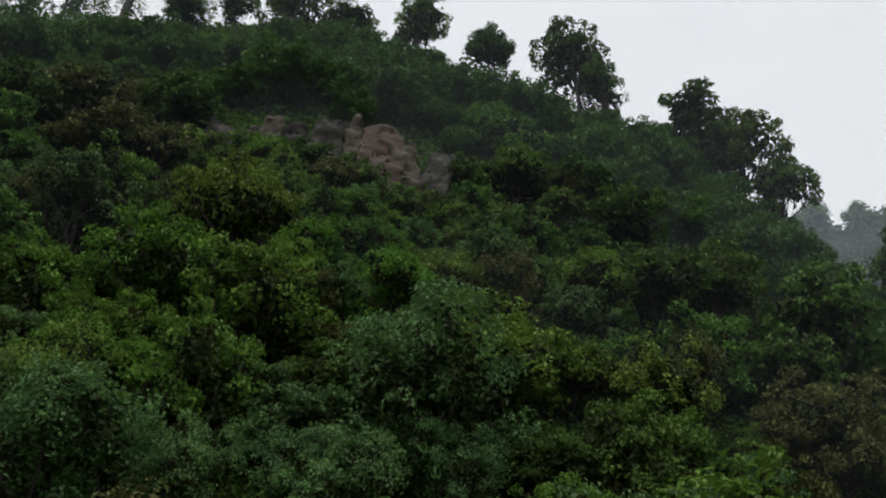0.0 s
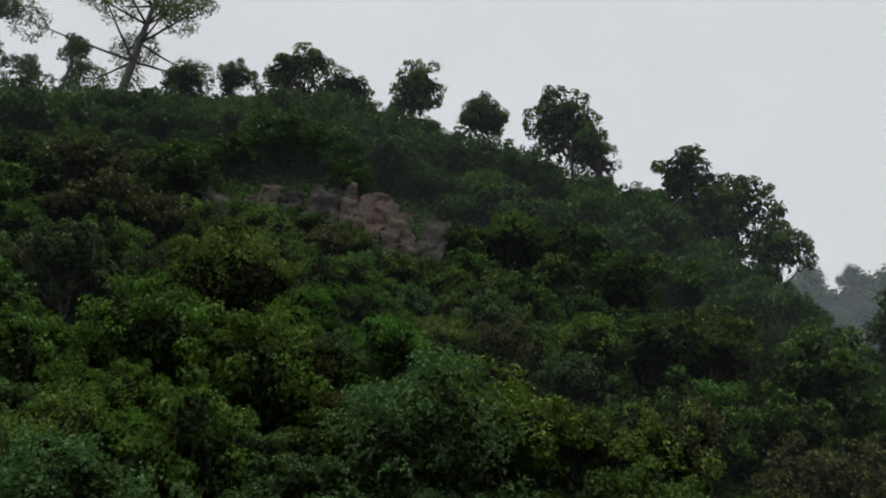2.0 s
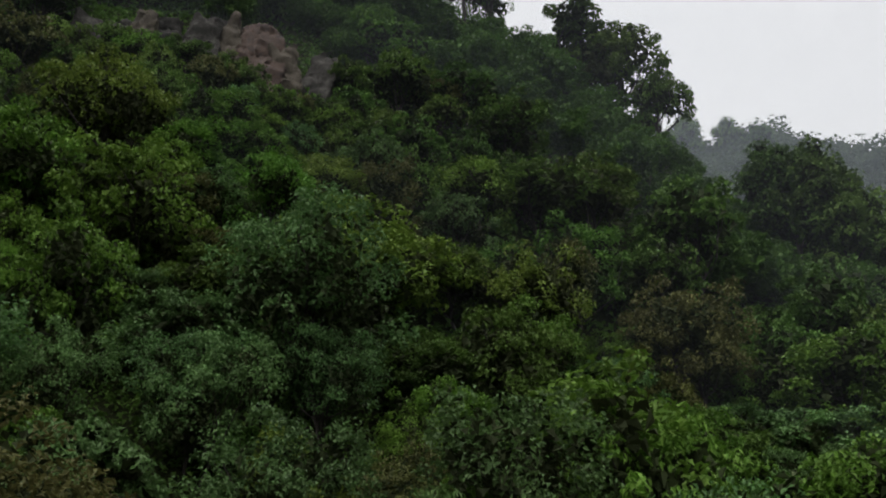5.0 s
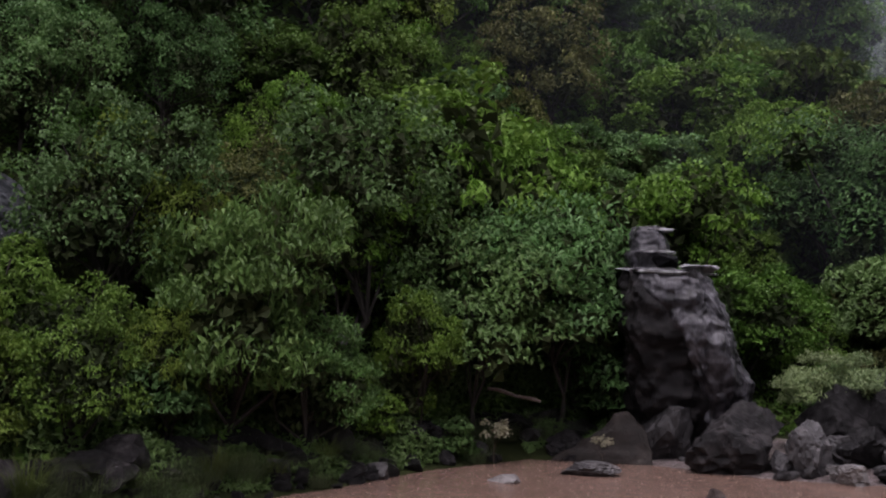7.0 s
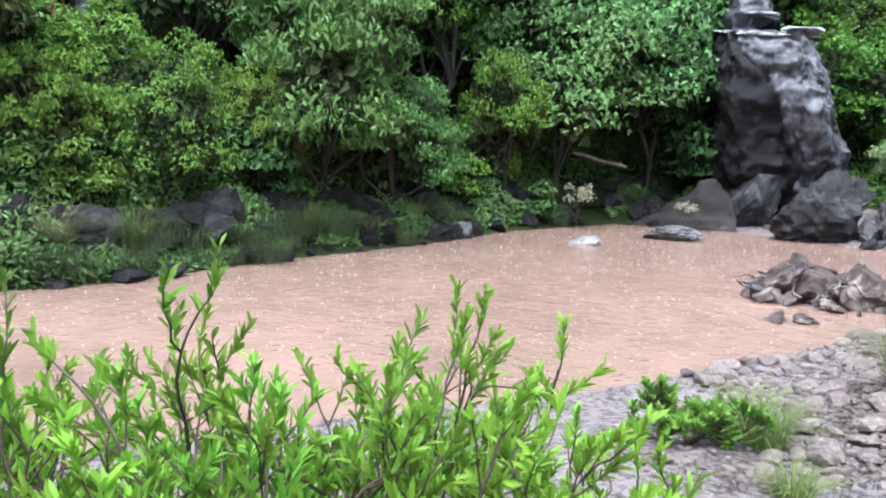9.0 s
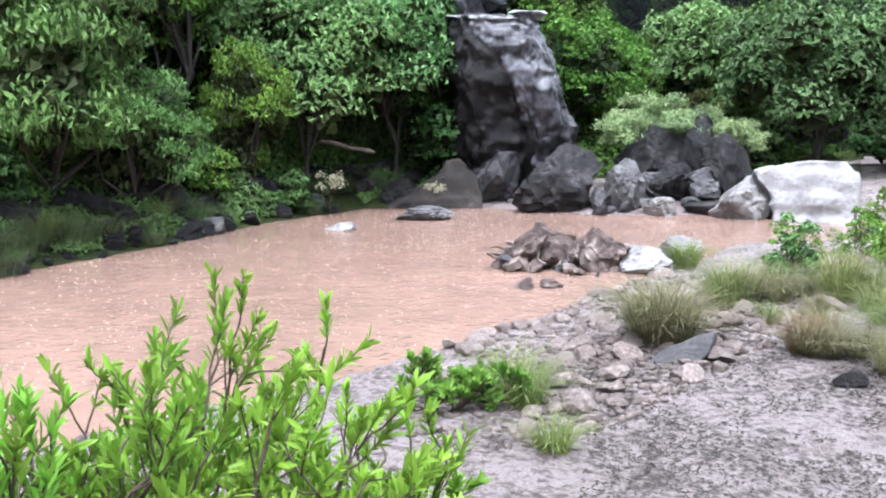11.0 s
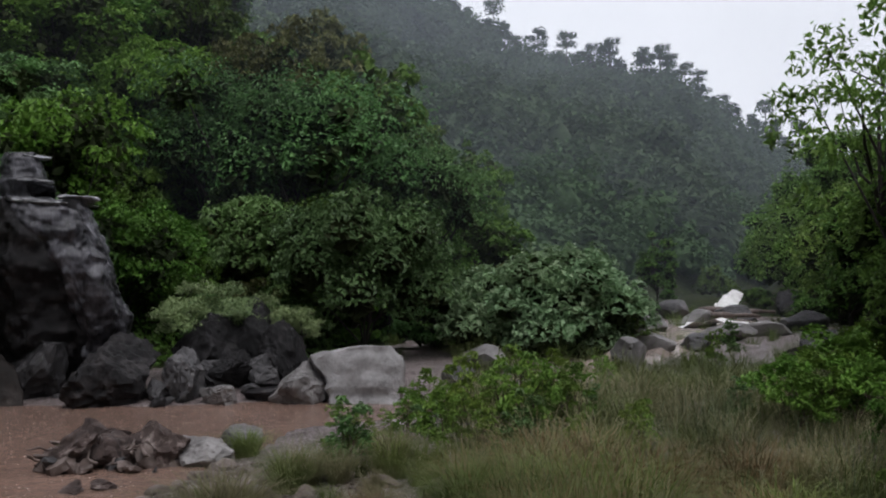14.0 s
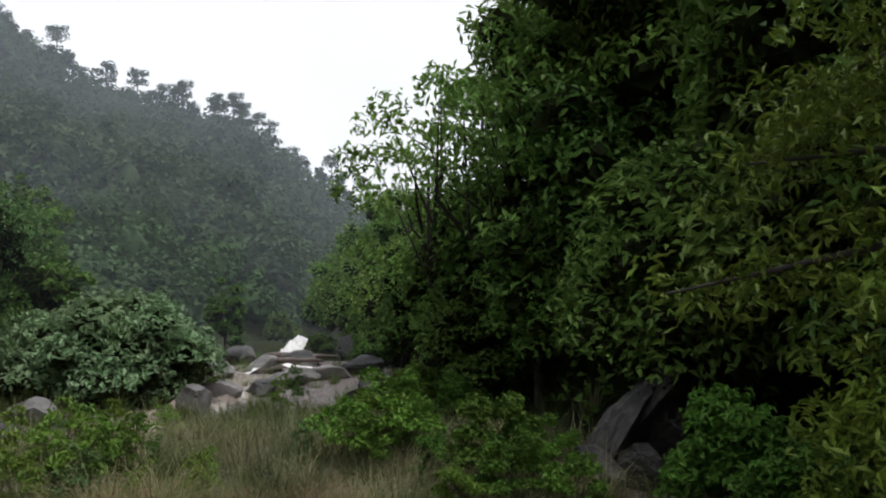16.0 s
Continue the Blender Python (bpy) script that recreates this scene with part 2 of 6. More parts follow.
def muddy_water(name, tone, ripple):
    m, n, l, bsdf = material(name)
    a = noise_tex(n, l, 0.35, 6, 0.6)
    ramp = ramp_of(n, [(0.3, tuple(c * 0.76 for c in tone)), (0.7, tuple(min(1, c * 1.2) for c in tone))])
    silt = noise_tex(n, l, 2.6, 7, 0.7)
    blend = n.new("ShaderNodeMath")
    blend.operation = "MULTIPLY_ADD"
    blend.inputs[1].default_value = 0.6
    less = n.new("ShaderNodeMath")
    less.operation = "SUBTRACT"
    less.inputs[1].default_value = 0.3
    l.new(a.outputs["Fac"], less.inputs[0])
    l.new(silt.outputs["Fac"], blend.inputs[0])
    l.new(less.outputs[0], blend.inputs[2])
    l.new(blend.outputs[0], ramp.inputs["Fac"])
    l.new(ramp.outputs[0], bsdf.inputs["Base Color"])
    bsdf.inputs["Roughness"].default_value = 0.16
    bsdf.inputs["IOR"].default_value = 1.33
    tc = n.new("ShaderNodeTexCoord")
    vor = n.new("ShaderNodeTexVoronoi")
    vor.inputs["Scale"].default_value = 6.0
    l.new(tc.outputs["Object"], vor.inputs["Vector"])
    drop = n.new("ShaderNodeMapRange")
    drop.inputs["From Max"].default_value = 0.28
    drop.inputs["To Min"].default_value, drop.inputs["To Max"].default_value = 1.0, 0.0
    l.new(vor.outputs["Distance"], drop.inputs["Value"])
    wave = noise_tex(n, l, 5.0, 5, 0.6)
    sm = n.new("ShaderNodeMath")
    sm.operation = "MULTIPLY_ADD"
    sm.inputs[1].default_value = 0.5
    l.new(drop.outputs[0], sm.inputs[0])
    l.new(wave.outputs["Fac"], sm.inputs[2])
    bp = n.new("ShaderNodeBump")
    bp.inputs["Strength"].default_value, bp.inputs["Distance"].default_value = ripple, 0.03
    l.new(sm.outputs[0], bp.inputs["Height"])
    l.new(bp.outputs[0], bsdf.inputs["Normal"])
    return m


WATER = muddy_water("muddy_pool_water", (0.175, 0.113, 0.088), 0.55)
WATER_PALE = muddy_water("shallow_stream_water", (0.32, 0.26, 0.23), 0.9)


def sheet_material(name):
    """Dark rock under running water: pale threads and the grey of wet sheen coloured down the face, dark wet stone
    between them.
    """
    m, n, l, bsdf = material(name)
    tc, mp = n.new("ShaderNodeTexCoord"), n.new("ShaderNodeMapping")
    mp.inputs["Scale"].default_value = (4.5, 4.5, 1.3)
    streak = n.new("ShaderNodeTexNoise")
    streak.inputs["Scale"].default_value, streak.inputs["Detail"].default_value, streak.inputs["Roughness"].default_value = 1.0, 7, 0.68
    l.new(tc.outputs["Object"], mp.inputs["Vector"])
    l.new(mp.outputs[0], streak.inputs["Vector"])
    patch = noise_tex(n, l, 1.6, 4, 0.6)
    sm = n.new("ShaderNodeMath")
    sm.operation = "MULTIPLY_ADD"
    sm.inputs[1].default_value = 0.6
    off = n.new("ShaderNodeMath")
    off.operation = "SUBTRACT"
    off.inputs[1].default_value = 0.3
    l.new(patch.outputs["Fac"], sm.inputs[0])
    l.new(streak.outputs["Fac"], off.inputs[0])
    l.new(off.outputs[0], sm.inputs[2])
    # the greys hold both the water's threads and a painted wet sheen
    ramp = ramp_of(n, [(0.36, (0.006, 0.006, 0.007)), (0.46, (0.03, 0.029, 0.033)), (0.58, (0.062, 0.06, 0.068)), (0.78, (0.14, 0.138, 0.15))])
    l.new(sm.outputs[0], ramp.inputs["Fac"])
    l.new(ramp.outputs[0], bsdf.inputs["Base Color"])
    bsdf.inputs["Roughness"].default_value = 0.3
    bsdf.inputs["Specular IOR Level"].default_value = 0.3
    bp = n.new("ShaderNodeBump")
    bp.inputs["Strength"].default_value, bp.inputs["Distance"].default_value = 0.8, 0.05
    l.new(streak.outputs["Fac"], bp.inputs["Height"])
    l.new(bp.outputs[0], bsdf.inputs["Normal"])
    return m


SHEET = sheet_material("water_sheeted_rock")
LEDGE = earth_material("water_washed_ledge", [(0.3, (0.06, 0.06, 0.064)), (0.5, (0.24, 0.24, 0.25)), (0.7, (0.5, 0.5, 0.52))], 5, 0.25, 0.9, 0.05)
FLECK = earth_material("muddy_foam", [(0.2, (0.26, 0.20, 0.17)), (0.7, (0.42, 0.35, 0.31))], 3, 0.3)
FOAM = earth_material("white_water", [(0.2, (0.50, 0.48, 0.46)), (0.6, (0.82, 0.81, 0.80))], 3, 0.4, 0.8, 0.1)


# ---- mesh helpers ----
def quick_mesh(name, verts, faces, mat, smooth=False, twigs=0):
    """A mesh of equal-sided faces from arrays; the last faces, counted by twigs, take the dark inner-shade leaves."""
    verts, faces = np.asarray(verts, np.float32), np.asarray(faces, np.int32)
    me = bpy.data.meshes.new(name)
    k = faces.shape[1]
    me.vertices.add(len(verts))
    me.vertices.foreach_set("co", verts.ravel())
    me.loops.add(faces.size)
    me.loops.foreach_set("vertex_index", faces.ravel())
    me.polygons.add(len(faces))
    me.polygons.foreach_set("loop_start", np.arange(0, faces.size, k, dtype=np.int32))
    me.polygons.foreach_set("loop_total", np.full(len(faces), k, np.int32))
    me.polygons.foreach_set("use_smooth", np.full(len(faces), smooth))
    if mat:
        me.materials.append(mat)
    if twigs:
        # the last faces fill a crown's heart, coloured dark for the shade inside it
        me.materials.append(LEAF_INNER_SHADE)
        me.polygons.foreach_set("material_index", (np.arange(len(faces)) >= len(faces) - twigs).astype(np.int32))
    me.update(calc_edges=True)
    me.validate()
    return me


def part(name, mesh, parent, label="", kind=""):
    ob = new(name, mesh)
    ob.parent = parent
    return tagged(ob, label, kind=kind)


def thing(name, label, category, group="", at=None, kind=""):
    ob = new(name)
    if at is not None:
        ob.matrix_basis = at
    return tagged(ob, label, category, group, kind)


def unit(v):
    return v / np.maximum(np.linalg.norm(v, axis=-1, keepdims=True), 1e-9)


def tube(path, radii, sides=6):
    """A tapered tube along a path: vertices and quads."""
    path, radii = np.asarray(path, float), np.asarray(radii, float)
    tan = unit(np.gradient(path, axis=0))
    ref = np.where(np.abs(tan[:, 2:3]) > 0.9, [[1.0, 0, 0]], [[0, 0, 1.0]])
    u = unit(np.cross(tan, ref))
    w = np.cross(tan, u)
    ang = np.arange(sides) * 2 * math.pi / sides
    ring = u[:, None] * np.cos(ang)[None, :, None] + w[:, None] * np.sin(ang)[None, :, None]
    v = (path[:, None] + ring * radii[:, None, None]).reshape(-1, 3)
    i = np.arange(len(path) - 1)[:, None] * sides
    j = np.arange(sides)[None]
    k = (j + 1) % sides
    return v, np.stack([i + j, i + k, i + sides + k, i + sides + j], -1).reshape(-1, 4)


def joined(pieces):
    vs, fs, off = [], [], 0
    for v, f in pieces:
        vs.append(v)
        fs.append(np.asarray(f) + off)
        off += len(v)
    return np.concatenate(vs), np.concatenate(fs)


def leaves(rng, pos, out, length, width, droop=0.25, spread=0.33):
    """One folded four-cornered leaf at each place, facing roughly along out."""
    n = len(pos)
    nrm = unit(0.75 * out + spread * rng.normal(size=(n, 3)) + [0, 0, 0.65])
    axis = unit(np.cross(nrm, rng.normal(size=(n, 3))))
    axis[:, 2] -= droop
    axis = unit(axis)
    side = unit(np.cross(nrm, axis))
    ln = (length * rng.uniform(0.6, 1.3, n))[:, None]
    wd = (width * rng.uniform(0.7, 1.25, n))[:, None]
    fold = nrm * wd * 0.3
    v = np.stack([pos - axis * ln * 0.5, pos + side * wd * 0.5 + fold, pos + axis * ln * 0.5 - nrm * ln * 0.12,
                  pos - side * wd * 0.5 + fold], 1).reshape(-1, 3)
    return v, np.arange(4 * n).reshape(-1, 4)


def ball_points(rng, n, low=-1.0):
    z = rng.uniform(low, 1, n)
    a = rng.uniform(0, 2 * math.pi, n)
    q = np.sqrt(1 - z * z)
    return np.stack([q * np.cos(a), q * np.sin(a), z], -1)


def crown_points(rng, centres, radii, n, low=-0.55):
    """Places and outward ways on the ragged shells of many clumps."""
    w = radii ** 2
    pick = rng.choice(len(centres), n, p=w / w.sum())
    d = ball_points(rng, n, low)
    lump = 1 + 0.22 * np.sin(d[:, 0] * 5 + pick) * np.sin(d[:, 1] * 6 + 2 * pick) + 0.12 * np.sin(d[:, 2] * 9 + pick)
    r = radii[pick] * lump * rng.uniform(0.55, 1.08, n) ** 0.6
    return centres[pick] + d * r[:, None] * [1, 1, 0.85], d


def tree_meshes(seed, height, spread, clumps, count, leaf, mat, bark=BARK, bare=0.28, trunk_r=0.1, aspect=0.62, cl=1.0, droop=0.25, low=-0.25, heart=0.0):
    """Trunk with limbs, and a crown of leaf clumps at the limbs' ends."""
    rng = np.random.default_rng(seed)
    d = ball_points(rng, clumps, -0.65)
    rad = rng.uniform(0.1, 1.0, clumps)[:, None] ** 0.4
    mid = np.array([0, 0, height * (bare + 1) / 2])
    cen = mid + d * rad * [spread / 2, spread / 2, height * (1 - bare) / 2] * 0.82
    cr = rng.uniform(0.22, 0.42, clumps) * spread * 0.5 * cl
    pos, out = crown_points(rng, cen, cr, count, low)
    stem = [np.array([0, 0, -1.5])]
    for i in range(5):
        stem.append(np.array([rng.normal() * 0.04 * height, rng.normal() * 0.04 * height, height * (0.16 + 0.13 * i)]))
    wood = [tube(stem, np.linspace(trunk_r, trunk_r * 0.35, 6), 7)]
    for c in cen[: min(clumps, 30)]:
        s = stem[rng.integers(1, 5)]
        m = (s + c) / 2 + rng.normal(size=3) * 0.06 * spread
        wood.append(tube([s, m, c], [trunk_r * 0.42, trunk_r * 0.28, trunk_r * 0.1], 5))
    tv, tf = joined(wood)
    lv, lf = leaves(rng, pos, out, leaf, leaf * aspect, droop)
    n = 0
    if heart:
        # bigger leaves deep inside each clump, their dark colour standing for inner shade
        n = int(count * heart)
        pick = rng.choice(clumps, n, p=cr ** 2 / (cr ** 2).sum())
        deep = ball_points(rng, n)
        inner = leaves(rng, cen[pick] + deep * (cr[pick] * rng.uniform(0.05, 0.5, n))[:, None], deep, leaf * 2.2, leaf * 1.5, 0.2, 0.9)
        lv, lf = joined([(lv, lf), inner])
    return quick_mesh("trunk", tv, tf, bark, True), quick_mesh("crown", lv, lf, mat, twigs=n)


def dome_meshes(seed, height, spread, clumps, count, leaf, mat, bare=0.08, aspect=0.6, size=(0.13, 0.24), droop=0.3, heart=0.2, trunk_r=0.1, lobes=6):
    """A tree whose crown is a heap of uneven lobes, each set with rounded leaf sprays, round a heart coloured dark as
    shade.
    """
    rng = np.random.default_rng(seed)
    low, half = bare * height, spread / 2
    a = np.arange(lobes) * 2.4 + rng.uniform(0, 6.28)
    away = half * rng.uniform(0.28, 0.62, lobes) * (np.arange(lobes) > 0)
    lr = half * rng.uniform(0.38, 0.6, lobes)
    lc = np.stack([away * np.cos(a), away * np.sin(a), low + (height - low) * np.where(np.arange(lobes) > 0, rng.uniform(0.3, 0.72, lobes), 0.66)], -1)
    own = rng.choice(lobes, clumps, p=lr ** 2 / (lr ** 2).sum())
    way = ball_points(rng, clumps, -0.55)
    cr = rng.uniform(*size, clumps) * half
    cen = lc[own] + way * (lr[own] * rng.uniform(0.8, 1.08, clumps))[:, None] * [1, 1, 0.9]
    pick = rng.choice(clumps, count, p=cr ** 2 / (cr ** 2).sum())
    d = unit(ball_points(rng, count, -0.5) + 0.35 * way[pick] + [0, 0, 0.15])
    pos = cen[pick] + d * (cr[pick] * rng.uniform(0.2, 1.15, count) ** 0.6)[:, None] * [1, 1, 0.8]
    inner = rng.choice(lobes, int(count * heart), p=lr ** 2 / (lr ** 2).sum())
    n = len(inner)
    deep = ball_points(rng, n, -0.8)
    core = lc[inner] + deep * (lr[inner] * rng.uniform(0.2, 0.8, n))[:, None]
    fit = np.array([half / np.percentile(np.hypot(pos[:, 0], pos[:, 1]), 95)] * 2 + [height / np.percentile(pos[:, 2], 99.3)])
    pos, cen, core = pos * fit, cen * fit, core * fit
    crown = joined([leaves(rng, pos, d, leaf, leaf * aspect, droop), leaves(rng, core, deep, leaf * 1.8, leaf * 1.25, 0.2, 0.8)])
    stem = [np.array([0, 0, -1.2])] + [np.array([rng.normal() * 0.03 * height, rng.normal() * 0.03 * height, height * (0.12 + 0.12 * k)]) for k in range(5)]
    wood = [tube(stem, np.linspace(trunk_r, trunk_r * 0.4, 6), 6)]
    for c in cen[:: max(1, clumps // 14)]:
        s = stem[rng.integers(1, 5)]
        wood.append(tube([s, (s + c) / 2 + rng.normal(size=3) * 0.05 * spread, c], [trunk_r * 0.45, trunk_r * 0.3, trunk_r * 0.1], 4))
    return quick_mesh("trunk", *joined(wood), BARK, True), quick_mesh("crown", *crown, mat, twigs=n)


def plant(name, meshes, label, category, m, group=""):
    ob = thing(name, label, category, group, m)
    part("trunk", meshes[0], ob, "brown bark")
    part("crown", meshes[1], ob)
    return ob


def scaled(m, s, sz=None):
    return m @ Matrix.Diagonal((s, s, sz or s, 1))


def rock_mesh(name, seed, size, mat, sub=4, facets=9, rough=0.12, flat=None, box=0.8, strata=0.0):
    """A broken boulder: a blunt block cut by planes, cracked and roughened at three scales."""
    rng = np.random.default_rng(seed)
    bm = bmesh.new()
    bmesh.ops.create_icosphere(bm, subdivisions=sub, radius=1)
    planes = [(Vector(unit(rng.normal(size=3))), rng.uniform(0.5, 0.82)) for _ in range(facets + 4)]
    if flat:
        planes.append((Vector((0, 0, 1)), flat))
    off = Vector(rng.uniform(-50, 50, 3))
    for v in bm.verts:
        p = Vector([math.copysign(abs(c) ** box, c) for c in v.co]) * 0.9
        for nrm, h in planes:
            d = p.dot(nrm) - h
            if d > 0:
                p -= nrm * d
        n1 = noise.noise(p * 1.4 + off)
        n2 = 0.5 - abs(noise.noise(p * 3.1 + off))
        n3 = noise.noise(p * 9.0 + off)
        n4 = 0.3 - abs(noise.noise(p * 6.0 - off))
        p *= 1 + rough * (1.1 * n1 + 0.8 * n2 + 0.3 * n3 + 0.5 * n4)
        if strata:
            p *= 1 + strata * (0.5 - abs(noise.noise(Vector((p.x * 0.6, p.y * 0.6, p.z * 7)) + off)))
        v.co = Vector((p.x * size[0], p.y * size[1], p.z * size[2]))
    me = bpy.data.meshes.new(name)
    bm.to_mesh(me)
    bm.free()
    me.materials.append(mat)
    me.polygons.foreach_set("use_smooth", [True] * len(me.polygons))
    me.set_sharp_from_angle(angle=radians(28))
    return me


# ---- the lie of the land ----
def lattice(ix, iy):
    h = np.sin(ix * 127.1 + iy * 311.7) * 43758.5453
    return h - np.floor(h)


def bumps(x, y):
    ix, iy = np.floor(x), np.floor(y)
    u, v = x - ix, y - iy
    u, v = u * u * (3 - 2 * u), v * v * (3 - 2 * v)
    a = lattice(ix, iy) * (1 - u) + lattice(ix + 1, iy) * u
    b = lattice(ix, iy + 1) * (1 - u) + lattice(ix + 1, iy + 1) * u
    return a * (1 - v) + b * v - 0.5


POOL = np.array([(-10.5, 5), (-10.45, 8.5), (-10.3, 10.8), (-10.4, 13.5), (-9.9, 16.0), (-8.0, 17.0), (-5.2, 16.9), (-3.0, 17.6),
                 (0.2, 18.0), (3.0, 19.5), (3.2, 17.2), (-0.5, 15.4), (-2.2, 14.2), (-2.4, 12.4), (-2.9, 10.2), (-3.3, 8.2),
                 (-3.9, 6.2), (-4.9, 4.0), (-6.2, 1.0), (-7.0, -9.0), (-13.0, -9.0), (-12.2, 1.0)])


def outside(poly, x, y):
    """Distance to a closed outline, negative inside."""
    best = np.full(np.shape(x), 1e9)
    inside = np.zeros(np.shape(x), bool)
    for (ax, ay), (bx, by) in zip(poly, np.roll(poly, -1, 0)):
        ex, ey = bx - ax, by - ay
        t = np.clip(((x - ax) * ex + (y - ay) * ey) / (ex * ex + ey * ey), 0, 1)
        best = np.minimum(best, np.hypot(x - ax - t * ex, y - ay - t * ey))
        cross = (ay > y) != (by > y)
        inside ^= cross & (x < (bx - ax) * (y - ay) / (by - ay + 1e-12) + ax)
    return np.where(inside, -best, best)


def step(a, b, x):
    t = np.clip((x - a) / (b - a), 0, 1)
    return t * t * (3 - 2 * t)


# bearing, foot's distance, crest's distance, crest's angle over the eye
NEAR_HILL = np.array([(-180, 14, 60, 25), (-120, 13, 60, 30), (-87, 12.6, 60, 38), (-78, 12.4, 60, 40), (-71, 12.3, 60, 41.2),
                      (-63, 12.5, 60, 42), (-56, 13.4, 60, 40.8), (-49, 14.8, 60, 39), (-43, 16.2, 61, 37.2), (-39, 17.5, 62, 35.6),
                      (-35, 19, 62, 32.6), (-31, 20, 60, 28.5), (-27, 20.4, 59, 22.5), (-20, 20.6, 58, 18), (-12, 22, 57, 14.5),
                      (-7, 24, 56, 12), (-1, 30, 56, 6.5), (3, 36, 58, 2), (6, 45, 60, -1), (180, 45, 60, -1)])
FAR_HILL = np.array([(-180, 80, 200, 10.0), (-60, 80, 200, 20.0), (-35, 80, 200, 27.4), (-27, 80, 200, 27.6), (-20, 80, 200, 25.2), (-12, 75, 200, 22.2),
                     (-7, 70, 200, 19.2), (0, 68, 200, 15.0), (5, 68, 200, 12.8), (10, 72, 200, 12.1), (14, 80, 205, 11.4), (17.5, 95, 215, 8.7),
                     (21, 105, 230, 6.5), (25, 110, 240, 4.5), (40, 100, 240, 5.0), (90, 90, 230, 8.0), (180, 80, 200, 10.0)])
RIGHT_BANK = np.array([(-180, 14, 50, 20), (-120, 60, 90, -2), (0, 90, 120, -2), (17, 90, 120, -2), (20, 60, 95, 0), (23, 40, 75, 3),
                       (28, 22, 55, 6), (35, 12.5, 42, 9), (45, 9.5, 38, 12), (60, 8, 36, 16), (90, 7, 36, 22), (140, 8, 40, 24),
                       (180, 14, 50, 20)])


def rise(table, th, r, power=1.0):
    foot, crest, ang = (np.interp(th, table[:, 0], table[:, i]) for i in (1, 2, 3))
    top = np.maximum(EYE[2] + crest * np.tan(np.radians(ang)), 0.0)
    s = np.clip((r - foot) / (crest - foot), 0, 1)
    z = top * s ** power
    return np.where(r > crest, np.maximum(top - 0.35 * (r - crest), top * 0.35), z)


def terrain(x, y):
    x, y = np.asarray(x, float), np.asarray(y, float)
    th, r = np.degrees(np.arctan2(x, y)), np.hypot(x, y)
    d = outside(POOL, x, y)
    bank = 0.03 + 0.27 * step(0.0, 2.2, d) + 0.25 * step(5.2, 2.0, r) + 0.012 * np.clip(r - 18, 0, 90)
    bank = bank + step(0.3, 1.5, d) * (0.10 * bumps(x * 0.7, y * 0.7) + 0.05 * bumps(x * 2.3, y * 2.3))
    bank = bank + np.where((th < -29.5) & (th > -110) & (r > 10.5), 0.4 * step(0.05, 0.9, d), 0)
    bed = -0.4 * step(0.0, 1.5, -d)
    z = np.where(d > 0, bank, bed)
    hill = np.maximum(rise(NEAR_HILL, th, r, 1.2), rise(RIGHT_BANK, th, r, 0.9))
    far = rise(FAR_HILL, th, r, 0.9)
    far = np.where(far > 0, far + 10 * bumps(x / 38, y / 38) * np.clip(far / 25, 0, 1), far)
    hill = np.where(hill > 0, hill + np.clip(hill / 3, 0, 1) * (2.0 * bumps(x / 7, y / 7) + 0.7 * bumps(x / 2.2, y / 2.2)), hill)
    top = np.maximum(hill, far)
    return np.where((top > z) & (top > 0), top, z)


def ground(x, y):
    return float(terrain(np.array([x]), np.array([y]))[0])


def polar(bearing, dist, lift=0.0):
    x, y = dist * math.sin(radians(bearing)), dist * math.cos(radians(bearing))
    return x, y, ground(x, y) + lift


rings = np.concatenate([np.linspace(0.01, 26, 120), 26 * (230 / 26) ** (np.arange(1, 81) / 80), 230 * (3500 / 230) ** (np.arange(1, 26) / 25)])
bear = np.radians(np.concatenate([np.linspace(-100, 65, 330), np.linspace(65, 260, 61)[1:-1]]))
gx, gy = rings[:, None] * np.sin(bear), rings[:, None] * np.cos(bear) - 1.5
gz = terrain(gx, gy)
nb = len(bear)
gv = np.stack([gx, gy, gz], -1).reshape(-1, 3)
ii = np.arange(len(rings) - 1)[:, None] * nb
jj, kk = np.arange(nb)[None], (np.arange(nb)[None] + 1) % nb
gf = np.stack([ii + jj, ii + kk, ii + nb + kk, ii + nb + jj], -1).reshape(-1, 4)
gf = gf[:, ::-1]
ground_mesh = quick_mesh("ground", gv, gf, MUD, True)
ground_mesh.materials.append(SOIL)
fc = gv[gf].mean(1)
fth, fr = np.degrees(np.arctan2(fc[:, 0], fc[:, 1])), np.hypot(fc[:, 0], fc[:, 1])
wooded = ((fth < -29.5) & (fth > -110) & (fr > 10.0) & (outside(POOL, fc[:, 0], fc[:, 1]) > -0.8)) | (np.maximum(np.maximum(rise(NEAR_HILL, fth, fr), rise(RIGHT_BANK, fth, fr)), rise(FAR_HILL, fth, fr)) > 0.05) | (fr > 60)
ground_mesh.polygons.foreach_set("material_index", wooded.astype(np.int32))
land = tagged(new("ground", ground_mesh), "muddy gravel bank rising into steep wooded hillsides", "ground", kind="structure")

pv = [(x, y, 0.0) for x in np.linspace(-16, 6, 45) for y in np.linspace(-9, 21, 61)]
pf = [(i * 61 + j, (i + 1) * 61 + j, (i + 1) * 61 + j + 1, i * 61 + j + 1) for i in range(44) for j in range(60)]
pv, pf = np.array(pv), np.array(pf)
pc = pv[pf].mean(1)
pf = pf[outside(POOL, pc[:, 0], pc[:, 1]) < 0.7]
pv[:, 2] = 0.006 * np.array([noise.noise(Vector((x * 0.8, y * 0.8, 3))) for x, y, _ in pv])
